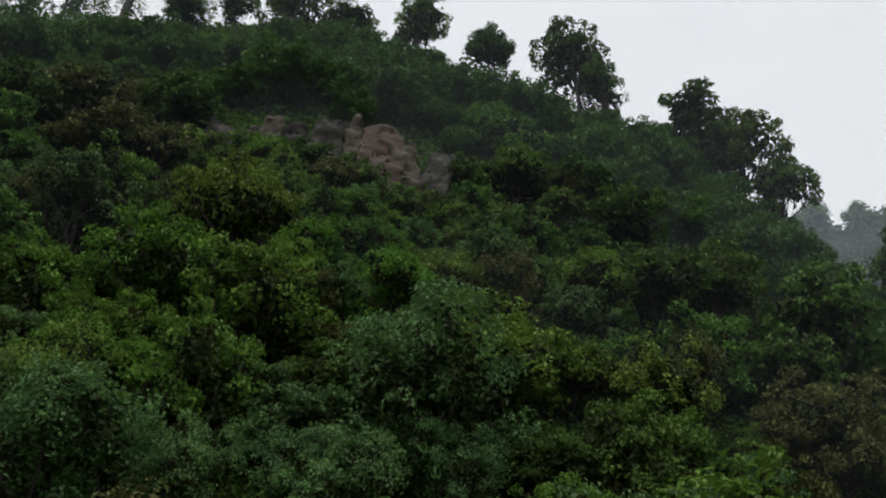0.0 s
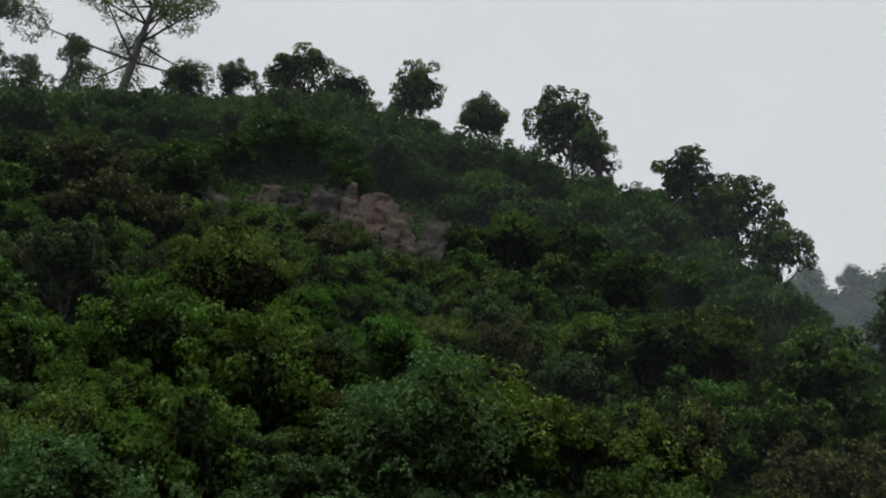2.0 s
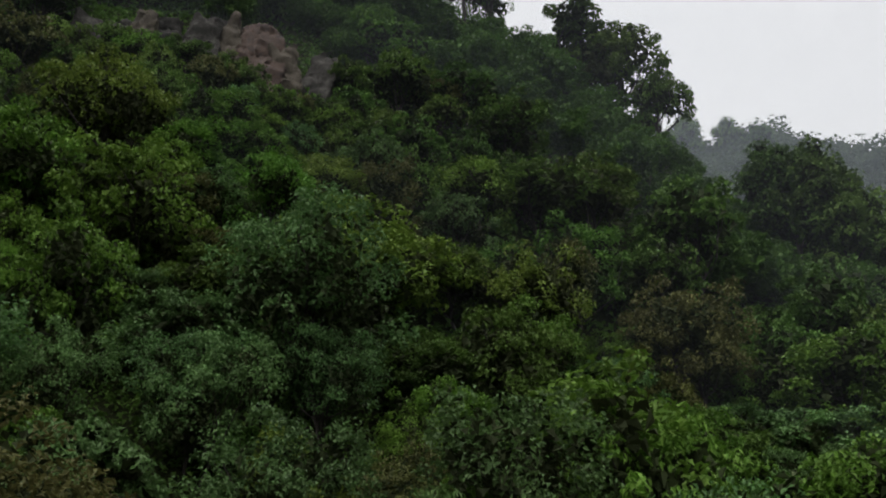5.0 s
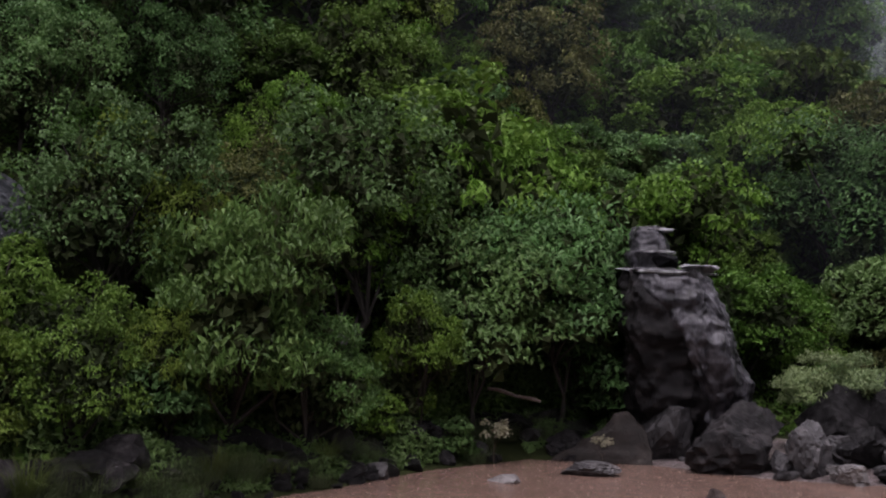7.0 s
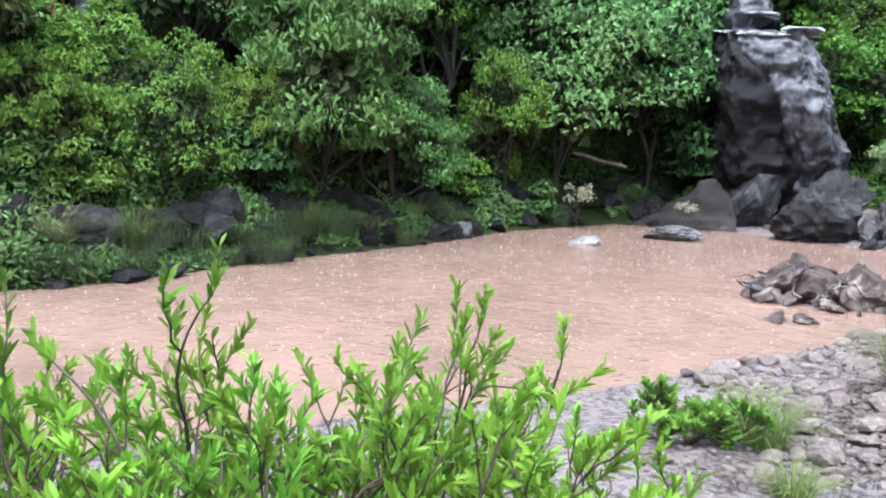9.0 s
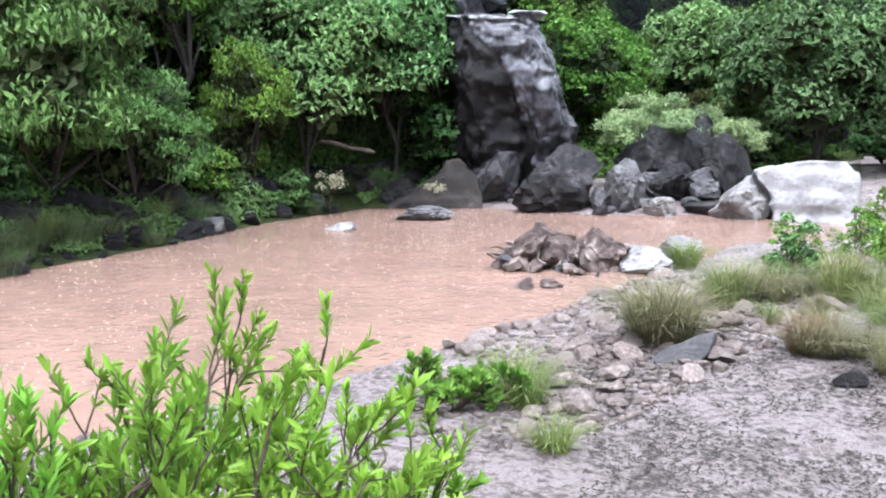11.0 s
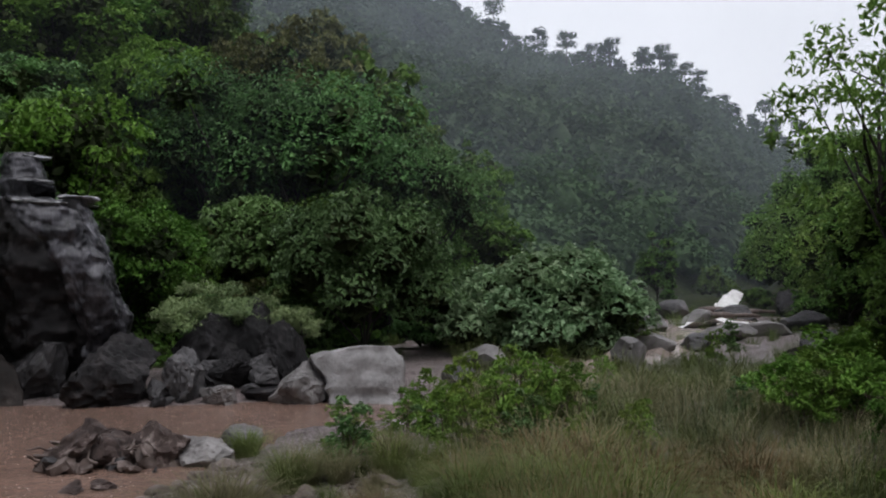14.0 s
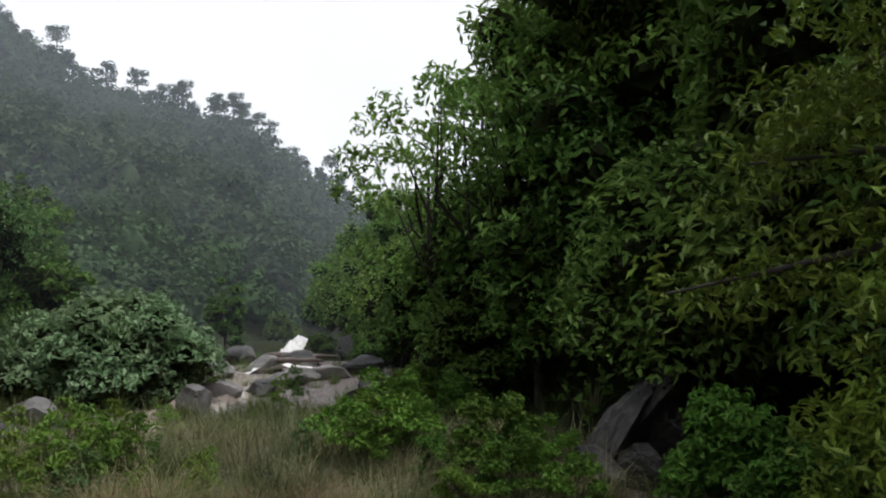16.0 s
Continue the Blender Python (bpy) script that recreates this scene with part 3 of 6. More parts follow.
tagged(new("water", quick_mesh("water", pv, pf, WATER, True)), "brown muddy water of a rain-swollen pool", "water", kind="structure")


# ---- see-through sheets that stand in for rain-mist haze in the valley ----
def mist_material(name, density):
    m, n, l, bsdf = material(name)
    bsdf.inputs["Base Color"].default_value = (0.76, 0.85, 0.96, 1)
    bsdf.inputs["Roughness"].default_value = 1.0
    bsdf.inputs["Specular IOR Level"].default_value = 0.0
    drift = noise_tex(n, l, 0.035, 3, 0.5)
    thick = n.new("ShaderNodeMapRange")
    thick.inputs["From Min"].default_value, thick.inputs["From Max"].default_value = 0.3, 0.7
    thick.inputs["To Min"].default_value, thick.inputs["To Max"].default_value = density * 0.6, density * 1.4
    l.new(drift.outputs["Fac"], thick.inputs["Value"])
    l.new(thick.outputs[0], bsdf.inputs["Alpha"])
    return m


def mist_bank(dist, density, b0, b1):
    """A curved pale sheet, almost clear, added to lay haze over the slopes behind it."""
    bb, tt = np.radians(np.linspace(b0, b1, 70)), np.linspace(0, 1, 14)
    rr = dist * (1 + 0.05 * np.sin(bb * 9)[:, None] + 0.06 * tt[None] * np.sin(bb * 5 + dist)[:, None])
    x, y = rr * np.sin(bb)[:, None], rr * np.cos(bb)[:, None]
    top = EYE[2] + dist * np.tan(np.radians(62)) + 0 * bb
    z = -3 + (top[:, None] + 3) * tt[None]
    v = np.stack([x, y, z], -1).reshape(-1, 3)
    f = [(i * 14 + j, (i + 1) * 14 + j, (i + 1) * 14 + j + 1, i * 14 + j + 1) for i in range(69) for j in range(13)]
    ob = new("mist", quick_mesh("mist", v, f, mist_material("pale_haze", density), True))
    return tagged(ob, "thin see-through sheet laying rain-mist haze over the valley", "mist", kind="stuff")


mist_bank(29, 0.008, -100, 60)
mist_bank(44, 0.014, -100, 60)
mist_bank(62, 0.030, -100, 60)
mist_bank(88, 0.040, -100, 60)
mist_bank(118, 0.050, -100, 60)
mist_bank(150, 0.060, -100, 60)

# ---- rocks at the fall and along the pool ----
def boulder(seed, x, y, size, mat, label, sink=0.25, turn=0.0, tilt=0.0, sub=4, facets=9, rough=0.12, flat=None, z=None, name="boulder", group="", lean=0.0, strata=0.0):
    ob = new(name, rock_mesh(name, seed, size, mat, sub, facets, rough, flat, 0.8, strata))
    base = ground(x, y) if z is None else z
    ob.matrix_basis = pose(x, y, max(base, -0.05) + size[2] * (1 - 2 * sink), tilt, lean, turn)
    return tagged(ob, label, "rock", group)


def tilted_block(name, seed, corners, depth, mat, label, rough=0.03, grain=0.13, worn=0.07):
    """A split block of rock: an upright outline given by width and height, run back by its depth, its edges worn and its faces uneven."""
    bm = bmesh.new()
    front = [bm.verts.new((x, 0, z)) for x, z in corners]
    back = [bm.verts.new((x * 0.86 + 0.05, depth, z * 0.9 + 0.02)) for x, z in corners]
    n = len(corners)
    bm.faces.new(front)
    bm.faces.new(back[::-1])
    for i in range(n):
        bm.faces.new((front[i], back[i], back[(i + 1) % n], front[(i + 1) % n]))
    bmesh.ops.recalc_face_normals(bm, faces=bm.faces)
    bmesh.ops.bevel(bm, geom=bm.edges[:], offset=worn, segments=3, profile=0.6, affect="EDGES")
    bmesh.ops.triangulate(bm, faces=bm.faces)
    for _ in range(6):
        bmesh.ops.subdivide_edges(bm, edges=[e for e in bm.edges if e.calc_length() > grain], cuts=1)
        bmesh.ops.triangulate(bm, faces=[f for f in bm.faces if len(f.verts) > 3])
    bm.normal_update()
    off = Vector((seed * 3.1, seed * 1.7, 0))
    for v in bm.verts:
        p = v.co + off
        bed = 0.4 - abs(noise.noise(Vector((p.x * 0.5, p.y * 0.5, p.z * 5))))
        v.co += v.normal * rough * (1.6 * noise.noise(p * 1.3) + 0.9 * noise.noise(p * 4) + 0.4 * noise.noise(p * 11) + 1.1 * bed)
    me = bpy.data.meshes.new(name)
    bm.to_mesh(me)
    bm.free()
    me.materials.append(mat)
    me.polygons.foreach_set("use_smooth", [True] * len(me.polygons))
    me.set_sharp_from_angle(angle=radians(45))
    return tagged(new(name, me), label, "rock", "rocks round the pool")


fall = thing("waterfall_rock", "tall wet black rock with a thin film of falling water", "rock", at=pose(-7.35, 17.95, 0.0, 0, 0, 22.3))


def crag(seed, rows, around=150, levels=110, rough=0.13, ledges=0.5):
    """A rock pillar lofted through rows of height, left, right, front and back; vertices and quads."""
    rows = np.array(rows, float)
    z = np.linspace(rows[0, 0], rows[-1, 0], levels)
    left, right, front, back = (np.interp(z, rows[:, 0], rows[:, i]) for i in (1, 2, 3, 4))
    ang = np.arange(around) * 2 * math.pi / around
    c, s = np.cos(ang), np.sin(ang)
    c, s = np.sign(c) * np.abs(c) ** 0.62, np.sign(s) * np.abs(s) ** 0.62
    cx, cy = (left + right) / 2, (front + back) / 2
    x = cx[:, None] + (right - left)[:, None] / 2 * c
    y = cy[:, None] + (back - front)[:, None] / 2 * s
    zz = np.repeat(z[:, None], around, 1)
    out = np.empty_like(x)
    for i in range(levels):
        for k in range(around):
            p = Vector((x[i, k], y[i, k], zz[i, k] * 0.6)) + Vector((seed, seed * 2, 0))
            ledge = noise.noise(Vector((p.x * 0.5, p.y * 0.5, zz[i, k] * 3.2 + seed)))
            out[i, k] = rough * (1.5 * noise.noise(p * 1.1) + 1.1 * (0.4 - abs(noise.noise(p * 2.6))) + 0.45 * noise.noise(p * 7) + 0.2 * noise.noise(p * 17) + ledges * ledge)
    x += out * c * 1.2
    y += out * s * 1.2
    zz += 0.5 * out * (np.arange(levels) > levels - 4)[:, None]
    v = np.stack([x, y, zz], -1).reshape(-1, 3)
    top = np.array([[cx[-1], cy[-1], z[-1] + 0.05]])
    r, k = np.arange(levels - 1)[:, None] * around, np.arange(around)[None]
    n = (k + 1) % around
    f = np.stack([r + k, r + n, r + around + n, r + around + k], -1).reshape(-1, 4)
    e = (levels - 1) * around
    cap_f = [(e + q, e + (q + 1) % around, len(v)) for q in range(around)]
    return np.concatenate([v, top]), f.tolist() + cap_f


def crag_mesh(name, v, f, mat):
    me = bpy.data.meshes.new(name)
    me.from_pydata([tuple(p) for p in v], [], f)
    me.materials.append(mat)
    me.polygons.foreach_set("use_smooth", [True] * len(me.polygons))
    me.set_sharp_from_angle(angle=radians(40))
    return me


bv, bf = crag(3.0, [(0.3, -0.95, 0.85, -0.05, 1.5), (1.0, -1.15, 0.95, -0.3, 1.5), (1.7, -1.28, 0.92, -0.5, 1.6), (2.4, -1.3, 0.7, -0.68, 1.6),
                    (2.8, -1.28, 0.55, -0.7, 1.6), (3.4, -1.25, 0.36, -0.66, 1.5), (3.78, -1.22, 0.3, -0.6, 1.4)], rough=0.16)
body = part("body", crag_mesh("body", bv, bf, ROCK_DARK), fall)
wv, wf = crag(13.0, [(0.4, 0.3, 0.85, -0.1, 1.2), (1.1, 0.36, 1.1, -0.5, 1.3), (1.6, 0.26, 1.2, -0.76, 1.4), (2.0, 0.06, 1.06, -0.84, 1.4), (2.6, -0.32, 0.8, -0.86, 1.4),
                     (3.2, -0.72, 0.56, -0.8, 1.4), (3.6, -0.98, 0.42, -0.68, 1.3), (3.8, -1.05, 0.32, -0.55, 1.2)], 150, 120, 0.12, 0.25)
buttress = part("buttress", crag_mesh("buttress", wv, wf, SHEET), fall, "slanting rock face under a grey sheet of running water")
uv, uf = crag(9.0, [(3.6, -1.25, -0.3, 0.0, 1.6), (4.1, -1.2, -0.42, 0.05, 1.6), (4.2, -1.2, -0.3, 0.0, 1.6), (4.3, -1.15, -0.35, 0.15, 1.6), (4.66, -1.05, -0.5, 0.3, 1.5), (4.75, -1.0, -0.6, 0.4, 1.4)], 90, 60, 0.08, 0.9)
part("upper_block", crag_mesh("upper_block", uv, uf, SHEET), fall, "stepped wet upper rock")
for px, py, pz, sx, sy, sz, seed in [(-0.45, 0.2, 3.80, 1.1, 0.95, 0.10, 24), (0.3, -0.1, 3.86, 0.52, 0.5, 0.10, 27), (-0.75, 0.8, 4.76, 0.5, 0.6, 0.08, 28), (-0.55, 0.4, 4.22, 0.5, 0.5, 0.06, 25)]:
    shelf = part("ledge", rock_mesh("ledge", seed, (sx, sy, sz), LEDGE, 5, 6, 0.16, 0.6, 0.7), fall, "ledge washed white by running water")
    shelf.matrix_basis = pose(px, py, pz, 4, 3, 10)
cap = part("cap_stone", rock_mesh("cap_stone", 29, (0.34, 0.3, 0.2), ROCK_FALL, 4, 9, 0.15), fall, "black block on the ledge")
cap.matrix_basis = pose(-0.42, -0.1, 4.0, 0, 0, 15)
ROCKS = [
    # seed, x, y, half sizes, material, label, tilt, turn
    (70, -9.3, 16.7, (0.55, 0.4, 0.35), ROCK_DARK, "dark cracked rock at the pool", 10, 70),
    (32, -7.6, 17.55, (0.62, 0.5, 0.85), ROCK_GREY, "grey boulder leaning below the wet rock", 0, 10),
    (33, -6.15, 17.35, (1.02, 0.75, 0.8), ROCK_DARK, "round black wet boulder under the fall", 0, 40),
    (34, -4.86, 17.6, (0.5, 0.45, 0.58), ROCK_GREY, "small rounded grey boulder by the water", 0, 70),
    (72, -5.3, 17.35, (0.28, 0.24, 0.28), ROCK_GREY, "small grey rock wedged between boulders", 0, 55),
    (35, -4.75, 19.0, (0.95, 0.7, 0.95), ROCK_DARK, "dark angular rock of a jumbled heap", 15, 0),
    (36, -3.8, 19.3, (0.8, 0.65, 1.05), ROCK_DARK, "dark upright rock of a jumbled heap", -12, 50),
    (37, -3.5, 18.6, (0.42, 0.4, 0.42), ROCK_GREY, "grey rock with a pale top in a heap", 0, 20),
    (46, -4.4, 18.3, (0.45, 0.35, 0.35), ROCK_GREY, "small grey rock wedged in a heap", 0, 65),
    (49, -4.1, 18.35, (0.55, 0.45, 0.55), ROCK_DARK, "dark cracked rock of a jumbled heap", 20, 35),
    (50, -3.2, 19.0, (0.6, 0.5, 0.75), ROCK_DARK, "dark cracked rock of a jumbled heap", -15, 80),
    (38, -4.1, 17.2, (0.42, 0.34, 0.26), ROCK_PALE, "low pale rock in shallow water", 0, 10),
    (39, -3.4, 17.6, (0.52, 0.3, 0.16), ROCK_DARK, "flat dark rock with a washed top in shallow water", 0, 5),
    (40, -2.62, 17.3, (0.62, 0.5, 0.55), ROCK_PALE, "pale grey rock beside a large slab", 14, 30),
    (42, -3.0, 11.6, (0.42, 0.34, 0.32), ROCK_PALE, "white-grey rock beside the driftwood", 0, 15),
    (43, -2.75, 12.65, (0.33, 0.3, 0.24), ROCK_PALE, "pale rock on the gravel spit", 0, 60),
    (44, -8.6, 13.3, (0.36, 0.25, 0.13), ROCK_PALE, "low pale rock awash in the pool", 0, 0),
    (45, -8.0, 15.0, (0.55, 0.35, 0.2), ROCK_GREY, "flat blue-grey rock awash in the pool", 0, 24),
]
for seed, x, y, size, mat, label, tilt, turn in ROCKS:
    boulder(seed, x, y, size, mat, label, 0.22, turn, tilt, 5, 10, 0.22, group="rocks round the pool")


slab = tilted_block("rock_slab", 48, [(-0.42, -0.3), (0.8, -0.3), (0.88, 0.3), (0.84, 0.85), (0.66, 1.06), (0.2, 1.08), (-0.3, 0.98), (-0.88, 0.9), (-0.8, 0.68), (-0.55, 0.4)], 1.4, ROCK_SLAB, "large smooth pale slab with a flat top and upright face", 0.06)
slab.matrix_basis = pose(-1.62, 17.15, 0.05, -16, 0, 4)
slant = tilted_block("boulder", 31, [(-1.0, -0.3), (0.95, -0.3), (0.98, 0.35), (0.86, 0.8), (0.5, 1.1), (0.25, 1.02), (-0.45, 0.45), (-1.05, 0.05)], 0.9, ROCK_BROWN, "slanting brown-grey boulder with a pale upper edge at the pool", 0.06)
slant.matrix_basis = pose(-8.5, 16.5, -0.05, -16, 0, 24)
dark_slab = tilted_block("flat_stone", 47, [(-0.25, -0.05), (0.05, -0.06), (0.22, 0.08), (0.27, 0.26), (0.12, 0.21), (-0.13, 0.09)], 0.2, ROCK_GREY, "dark tilted flat stone on the gravel", 0.012, 0.06, 0.02)
dark_slab.matrix_basis = pose(-1.42, 6.62, ground(-1.42, 6.62), -28, 0, 14)
tagged(dark_slab, group="stones on the gravel bank")
boulder(147, -0.27, 6.55, (0.13, 0.1, 0.07), ROCK_DARK, "small dark rounded stone at the mud's edge", 0.25, 20, 0, 4, 6, 0.1, name="flat_stone")

UPSTREAM = [
    (51, 4.2, 21.2, (0.75, 0.5, 0.45), ROCK_PALE), (52, 2.4, 17.2, (0.7, 0.45, 0.4), ROCK_GREY), (53, 5.4, 24.5, (0.9, 0.6, 0.5), ROCK_PALE),
    (54, 1.0, 20.5, (0.6, 0.5, 0.4), ROCK_PALE), (55, 0.4, 19.3, (0.45, 0.4, 0.32), ROCK_GREY), (56, 6.9, 25.5, (0.7, 0.5, 0.35), ROCK_GREY),
    (57, 8.6, 28.0, (1.0, 0.6, 0.4), ROCK_PALE), (58, 10.6, 30.5, (1.2, 0.7, 0.45), ROCK_PALE), (59, 12.6, 32.5, (1.0, 0.7, 0.5), ROCK_GREY),
    (60, 9.8, 36.0, (1.3, 0.8, 0.5), ROCK_PALE), (61, 12.4, 39.0, (1.5, 0.9, 0.5), ROCK_GREY), (62, 8.2, 20.4, (0.7, 0.5, 0.4), ROCK_GREY),
    (63, 9.2, 22.4, (0.9, 0.6, 0.5), ROCK_GREY), (64, 7.3, 15.8, (0.5, 0.36, 0.26), ROCK_GREY), (65, 16.6, 44.0, (1.6, 1.1, 0.9), ROCK_DARK),
    (66, 10.6, 42.5, (1.2, 0.8, 0.6), ROCK_GREY), (67, 6.0, 30.0, (0.9, 0.7, 0.5), ROCK_GREY), (68, 7.4, 33.0, (0.8, 0.6, 0.45), ROCK_PALE),
]
for seed, x, y, size, mat in UPSTREAM:
    boulder(seed, x, y, size, mat, "weathered pale boulder in the stream bed" if mat is ROCK_PALE else "grey boulder in the stream bed", 0.25,
            seed * 37 % 180, 0, 4, group="boulders up the stream bed")

# cliff high on the hill
def cliff_block(seed, wide, high, mat, label):
    """A split face with a jagged upper edge."""
    q = np.random.default_rng(seed)
    top = [(wide * u, high * (0.8 + 0.25 * q.random())) for u in (0.46, 0.2, -0.1, -0.4)]
    corners = [(-0.5 * wide, -0.8), (0.5 * wide, -0.8), (wide * (0.5 + 0.06 * q.normal()), high * 0.45)] + top + [(-wide * (0.52 + 0.05 * q.normal()), high * 0.4)]
    return tilted_block("cliff_rock", seed, corners, 2.2, mat, label, 0.14, 0.3)


# bearing, step back, width, height, stone
CLIFF = [(-69.9, -0.3, 1.9, 1.3, 0), (-67.9, 0.0, 0.9, 1.7, 1), (-65.7, 0.4, 1.5, 1.4, 0), (-63.6, -0.2, 1.2, 1.9, 0), (-61.5, -0.1, 1.1, 2.4, 1), (-59.6, -0.5, 1.9, 3.2, 2), (-57.2, 0.0, 1.2, 2.0, 1), (-55.5, 0.2, 1.2, 2.2, 0), (-58.3, 1.6, 1.6, 1.8, 0), (-61.3, 1.5, 1.7, 1.4, 0), (-69.3, 1.0, 2.2, 0.9, 0)]
for i, (b, back, wide, high, k) in enumerate(CLIFF):
    x, y, z = polar(b, 41.6 + 1.3 * back)
    face = cliff_block(60 + i, 1.3 * wide, 1.9 * high, (ROCK_CLIFF, ROCK_TAN, ROCK_RUST)[k], ("dark broken cliff face among bushes", "tan split cliff block among bushes", "rust-stained broken cliff face")[k])
    face.matrix_basis = pose(x, y, z - 0.2, -8 - 4 * (i % 3), (-8, 6, -4, 9)[i % 4], -b + (12, -16, 8)[i % 3])
    tagged(face, group="cliff on the hill")
cliff_bushes = [(-72.2, 42.4, 0.5), (-69.6, 41.8, 0.4), (-67.2, 42.0, 0.38), (-64.2, 41.6, 0.42), (-62.4, 42.2, 0.34), (-58.6, 42.0, 0.4), (-56.2, 41.8, 0.45), (-54.0, 42.6, 0.5), (-70.2, 44.6, 0.6), (-66.6, 45.2, 0.6), (-63.4, 46.0, 0.55), (-58.2, 46.4, 0.6), (-55.8, 45.4, 0.6), (-70.9, 41.2, 0.5), (-66.0, 41.0, 0.5), (-63.0, 40.8, 0.42), (-57.2, 41.0, 0.5), (-65.2, 42.0, 0.5), (-61.6, 44.6, 0.6), (-60.2, 45.2, 0.62), (-60.9, 41.3, 0.32), (-58.8, 41.0, 0.36), (-68.2, 41.2, 0.45)]
# outcrops
x, y, z = polar(-63.6, 16.8)
for ox, oy, oz, size, seed in [(0, 0, 0.0, (1.0, 0.7, 0.75), 83), (-0.5, 0.1, -0.75, (0.75, 0.6, 0.6), 84), (0.55, 0.2, -0.7, (0.7, 0.6, 0.55), 85), (-0.3, 0.35, 0.55, (0.6, 0.5, 0.35), 86)]:
    boulder(seed, x + ox, y + oy, size, ROCK_SLATE, "blocky blue-grey outcrop behind bank bushes", 0.3, 25 + seed * 31, 0, 5, 12, 0.2, 0.7, z=z + 0.15 + oz, name="outcrop", group="outcrop in the bushes", strata=0.12)
x, y, z = polar(-44.0, 16.6)
boulder(82, x, y, (0.6, 0.5, 0.75), ROCK_GREY, "grey outcrop in hanging foliage", 0.3, 40, 0, 4, z=1.6, name="outcrop")
for i, (b, d, size) in enumerate([(-66, 12.7, (0.5, 0.4, 0.4)), (-62.5, 12.8, (0.5, 0.45, 0.6)), (-59, 13.2, (0.4, 0.4, 0.35)), (-55.5, 13.6, (0.4, 0.35, 0.35)),
                                  (-51, 14.6, (0.4, 0.4, 0.35)), (-46.5, 15.6, (0.4, 0.35, 0.35)), (-43.5, 16.3, (0.5, 0.4, 0.45)), (-58.6, 12.2, (0.3, 0.2, 0.15)), (-61, 11.9, (0.4, 0.22, 0.12))]):
    x, y, z = polar(b, d)
    boulder(90 + i, x, y, size, ROCK_DARK, "dark wet rock under the overhanging bank", 0.3, i * 50, 0, 4, z=min(z, 0.25), group="rocks under the bank")
under = np.random.default_rng(66)
UNDER = [rock_mesh("bank_rock", 130 + i, (1.1, 0.8, 0.62), ROCK_DARK, 3, 14, 0.26) for i in range(6)]
for i in range(56):
    ub = -75 + i * 0.84 + under.normal() * 0.4
    ud = float(np.interp(ub, NEAR_HILL[:, 0], NEAR_HILL[:, 1])) + under.uniform(-0.25, 0.5)
    s = 0.2 + 0.34 * under.random() ** 1.6
    x, y, z = polar(ub, ud)
    ob = new("bank_rock", UNDER[under.integers(6)])
    ob.matrix_basis = scaled(pose(x, y, min(z, 0.5) + s * 0.35, under.normal() * 15, under.normal() * 15, under.uniform(0, 360)), s)
    tagged(ob, "dark wet rock in the hollow under the bank", "rock", "rocks under the bank")
for i in range(90):
    ub = -78 + i * 0.5 + under.normal() * 0.4
    ud = float(np.interp(ub, NEAR_HILL[:, 0], NEAR_HILL[:, 1])) - under.uniform(0.1, 1.7)
    x, y, z = polar(ub, ud)
    if float(outside(POOL, np.array([x]), np.array([y]))[0]) < -0.1:
        continue
    s = 0.09 + 0.22 * under.random() ** 2
    ob = new("bank_rock", UNDER[under.integers(6)])
    ob.matrix_basis = scaled(pose(x, y, max(z, 0.0) + s * 0.2, under.normal() * 15, under.normal() * 15, under.uniform(0, 360)), s)
    tagged(ob, "dark wet stone in the weeds at the water's edge", "rock", "rocks under the bank")
# slanting outcrop on the wooded bank
for i, (b, d, size, lift) in enumerate([(37.9, 12.0, (0.35, 0.5, 1.0), 0.1), (36.6, 11.7, (0.3, 0.45, 0.8), 0.0), (39.3, 12.2, (0.32, 0.5, 0.75), 0.1), (35.4, 11.0, (0.35, 0.3, 0.3), 0.0), (38.2, 11.3, (0.4, 0.4, 0.35), 0.0)]):
    x, y, z = polar(b, d)
    boulder(110 + i, x, y, size, ROCK_GREY, "slanting layered grey rock on the wooded bank", 0.22, -38, 0, 5, 9, 0.16, z=0.45 + lift, name="outcrop", group="rocks on the wooded bank", lean=32, strata=0.15)

# white cascade far up the stream and the stream's sheets
def ribbon(name, rows, mat, label):
    """A strip of water from rows of centre, half width and height."""
    v, n = [], 9
    rng = np.random.default_rng(5)
    pts = np.array(rows, float)
    t = np.linspace(0, len(rows) - 1, (len(rows) - 1) * 6 + 1)
    cx, cy, cz, hw = (np.interp(t, np.arange(len(rows)), pts[:, i]) for i in range(4))
    for i in range(len(t)):
        for j in range(n):
            u = j / (n - 1) * 2 - 1
            v.append((cx[i] + u * hw[i], cy[i], cz[i] + 0.07 * rng.normal() - 0.16 * u * u))
    f = [(i * n + j, i * n + j + 1, (i + 1) * n + j + 1, (i + 1) * n + j) for i in range(len(t) - 1) for j in range(n - 1)]
    return tagged(new(name, quick_mesh(name, v, f, mat, True)), label, "water", kind="structure")


ribbon("water_cascade", [(12.5, 42.4, 0.55, 0.75), (12.9, 43.2, 0.80, 0.62), (13.2, 43.7, 1.10, 0.58), (13.6, 44.1, 1.45, 0.5), (13.9, 44.6, 1.70, 0.45), (14.3, 45.4, 1.78, 0.4)], FOAM, "white cascade tumbling between boulders")
ribbon("water_stream", [(12.4, 43.4, 0.80, 1.2), (11.2, 37.5, 0.70, 1.8), (8.8, 31.0, 0.62, 1.8), (6.0, 26.0, 0.54, 1.4), (4.0, 22.0, 0.44, 1.2), (2.0, 18.8, 0.12, 1.0)],
       WATER_PALE, "shallow foaming stream in a stony bed")

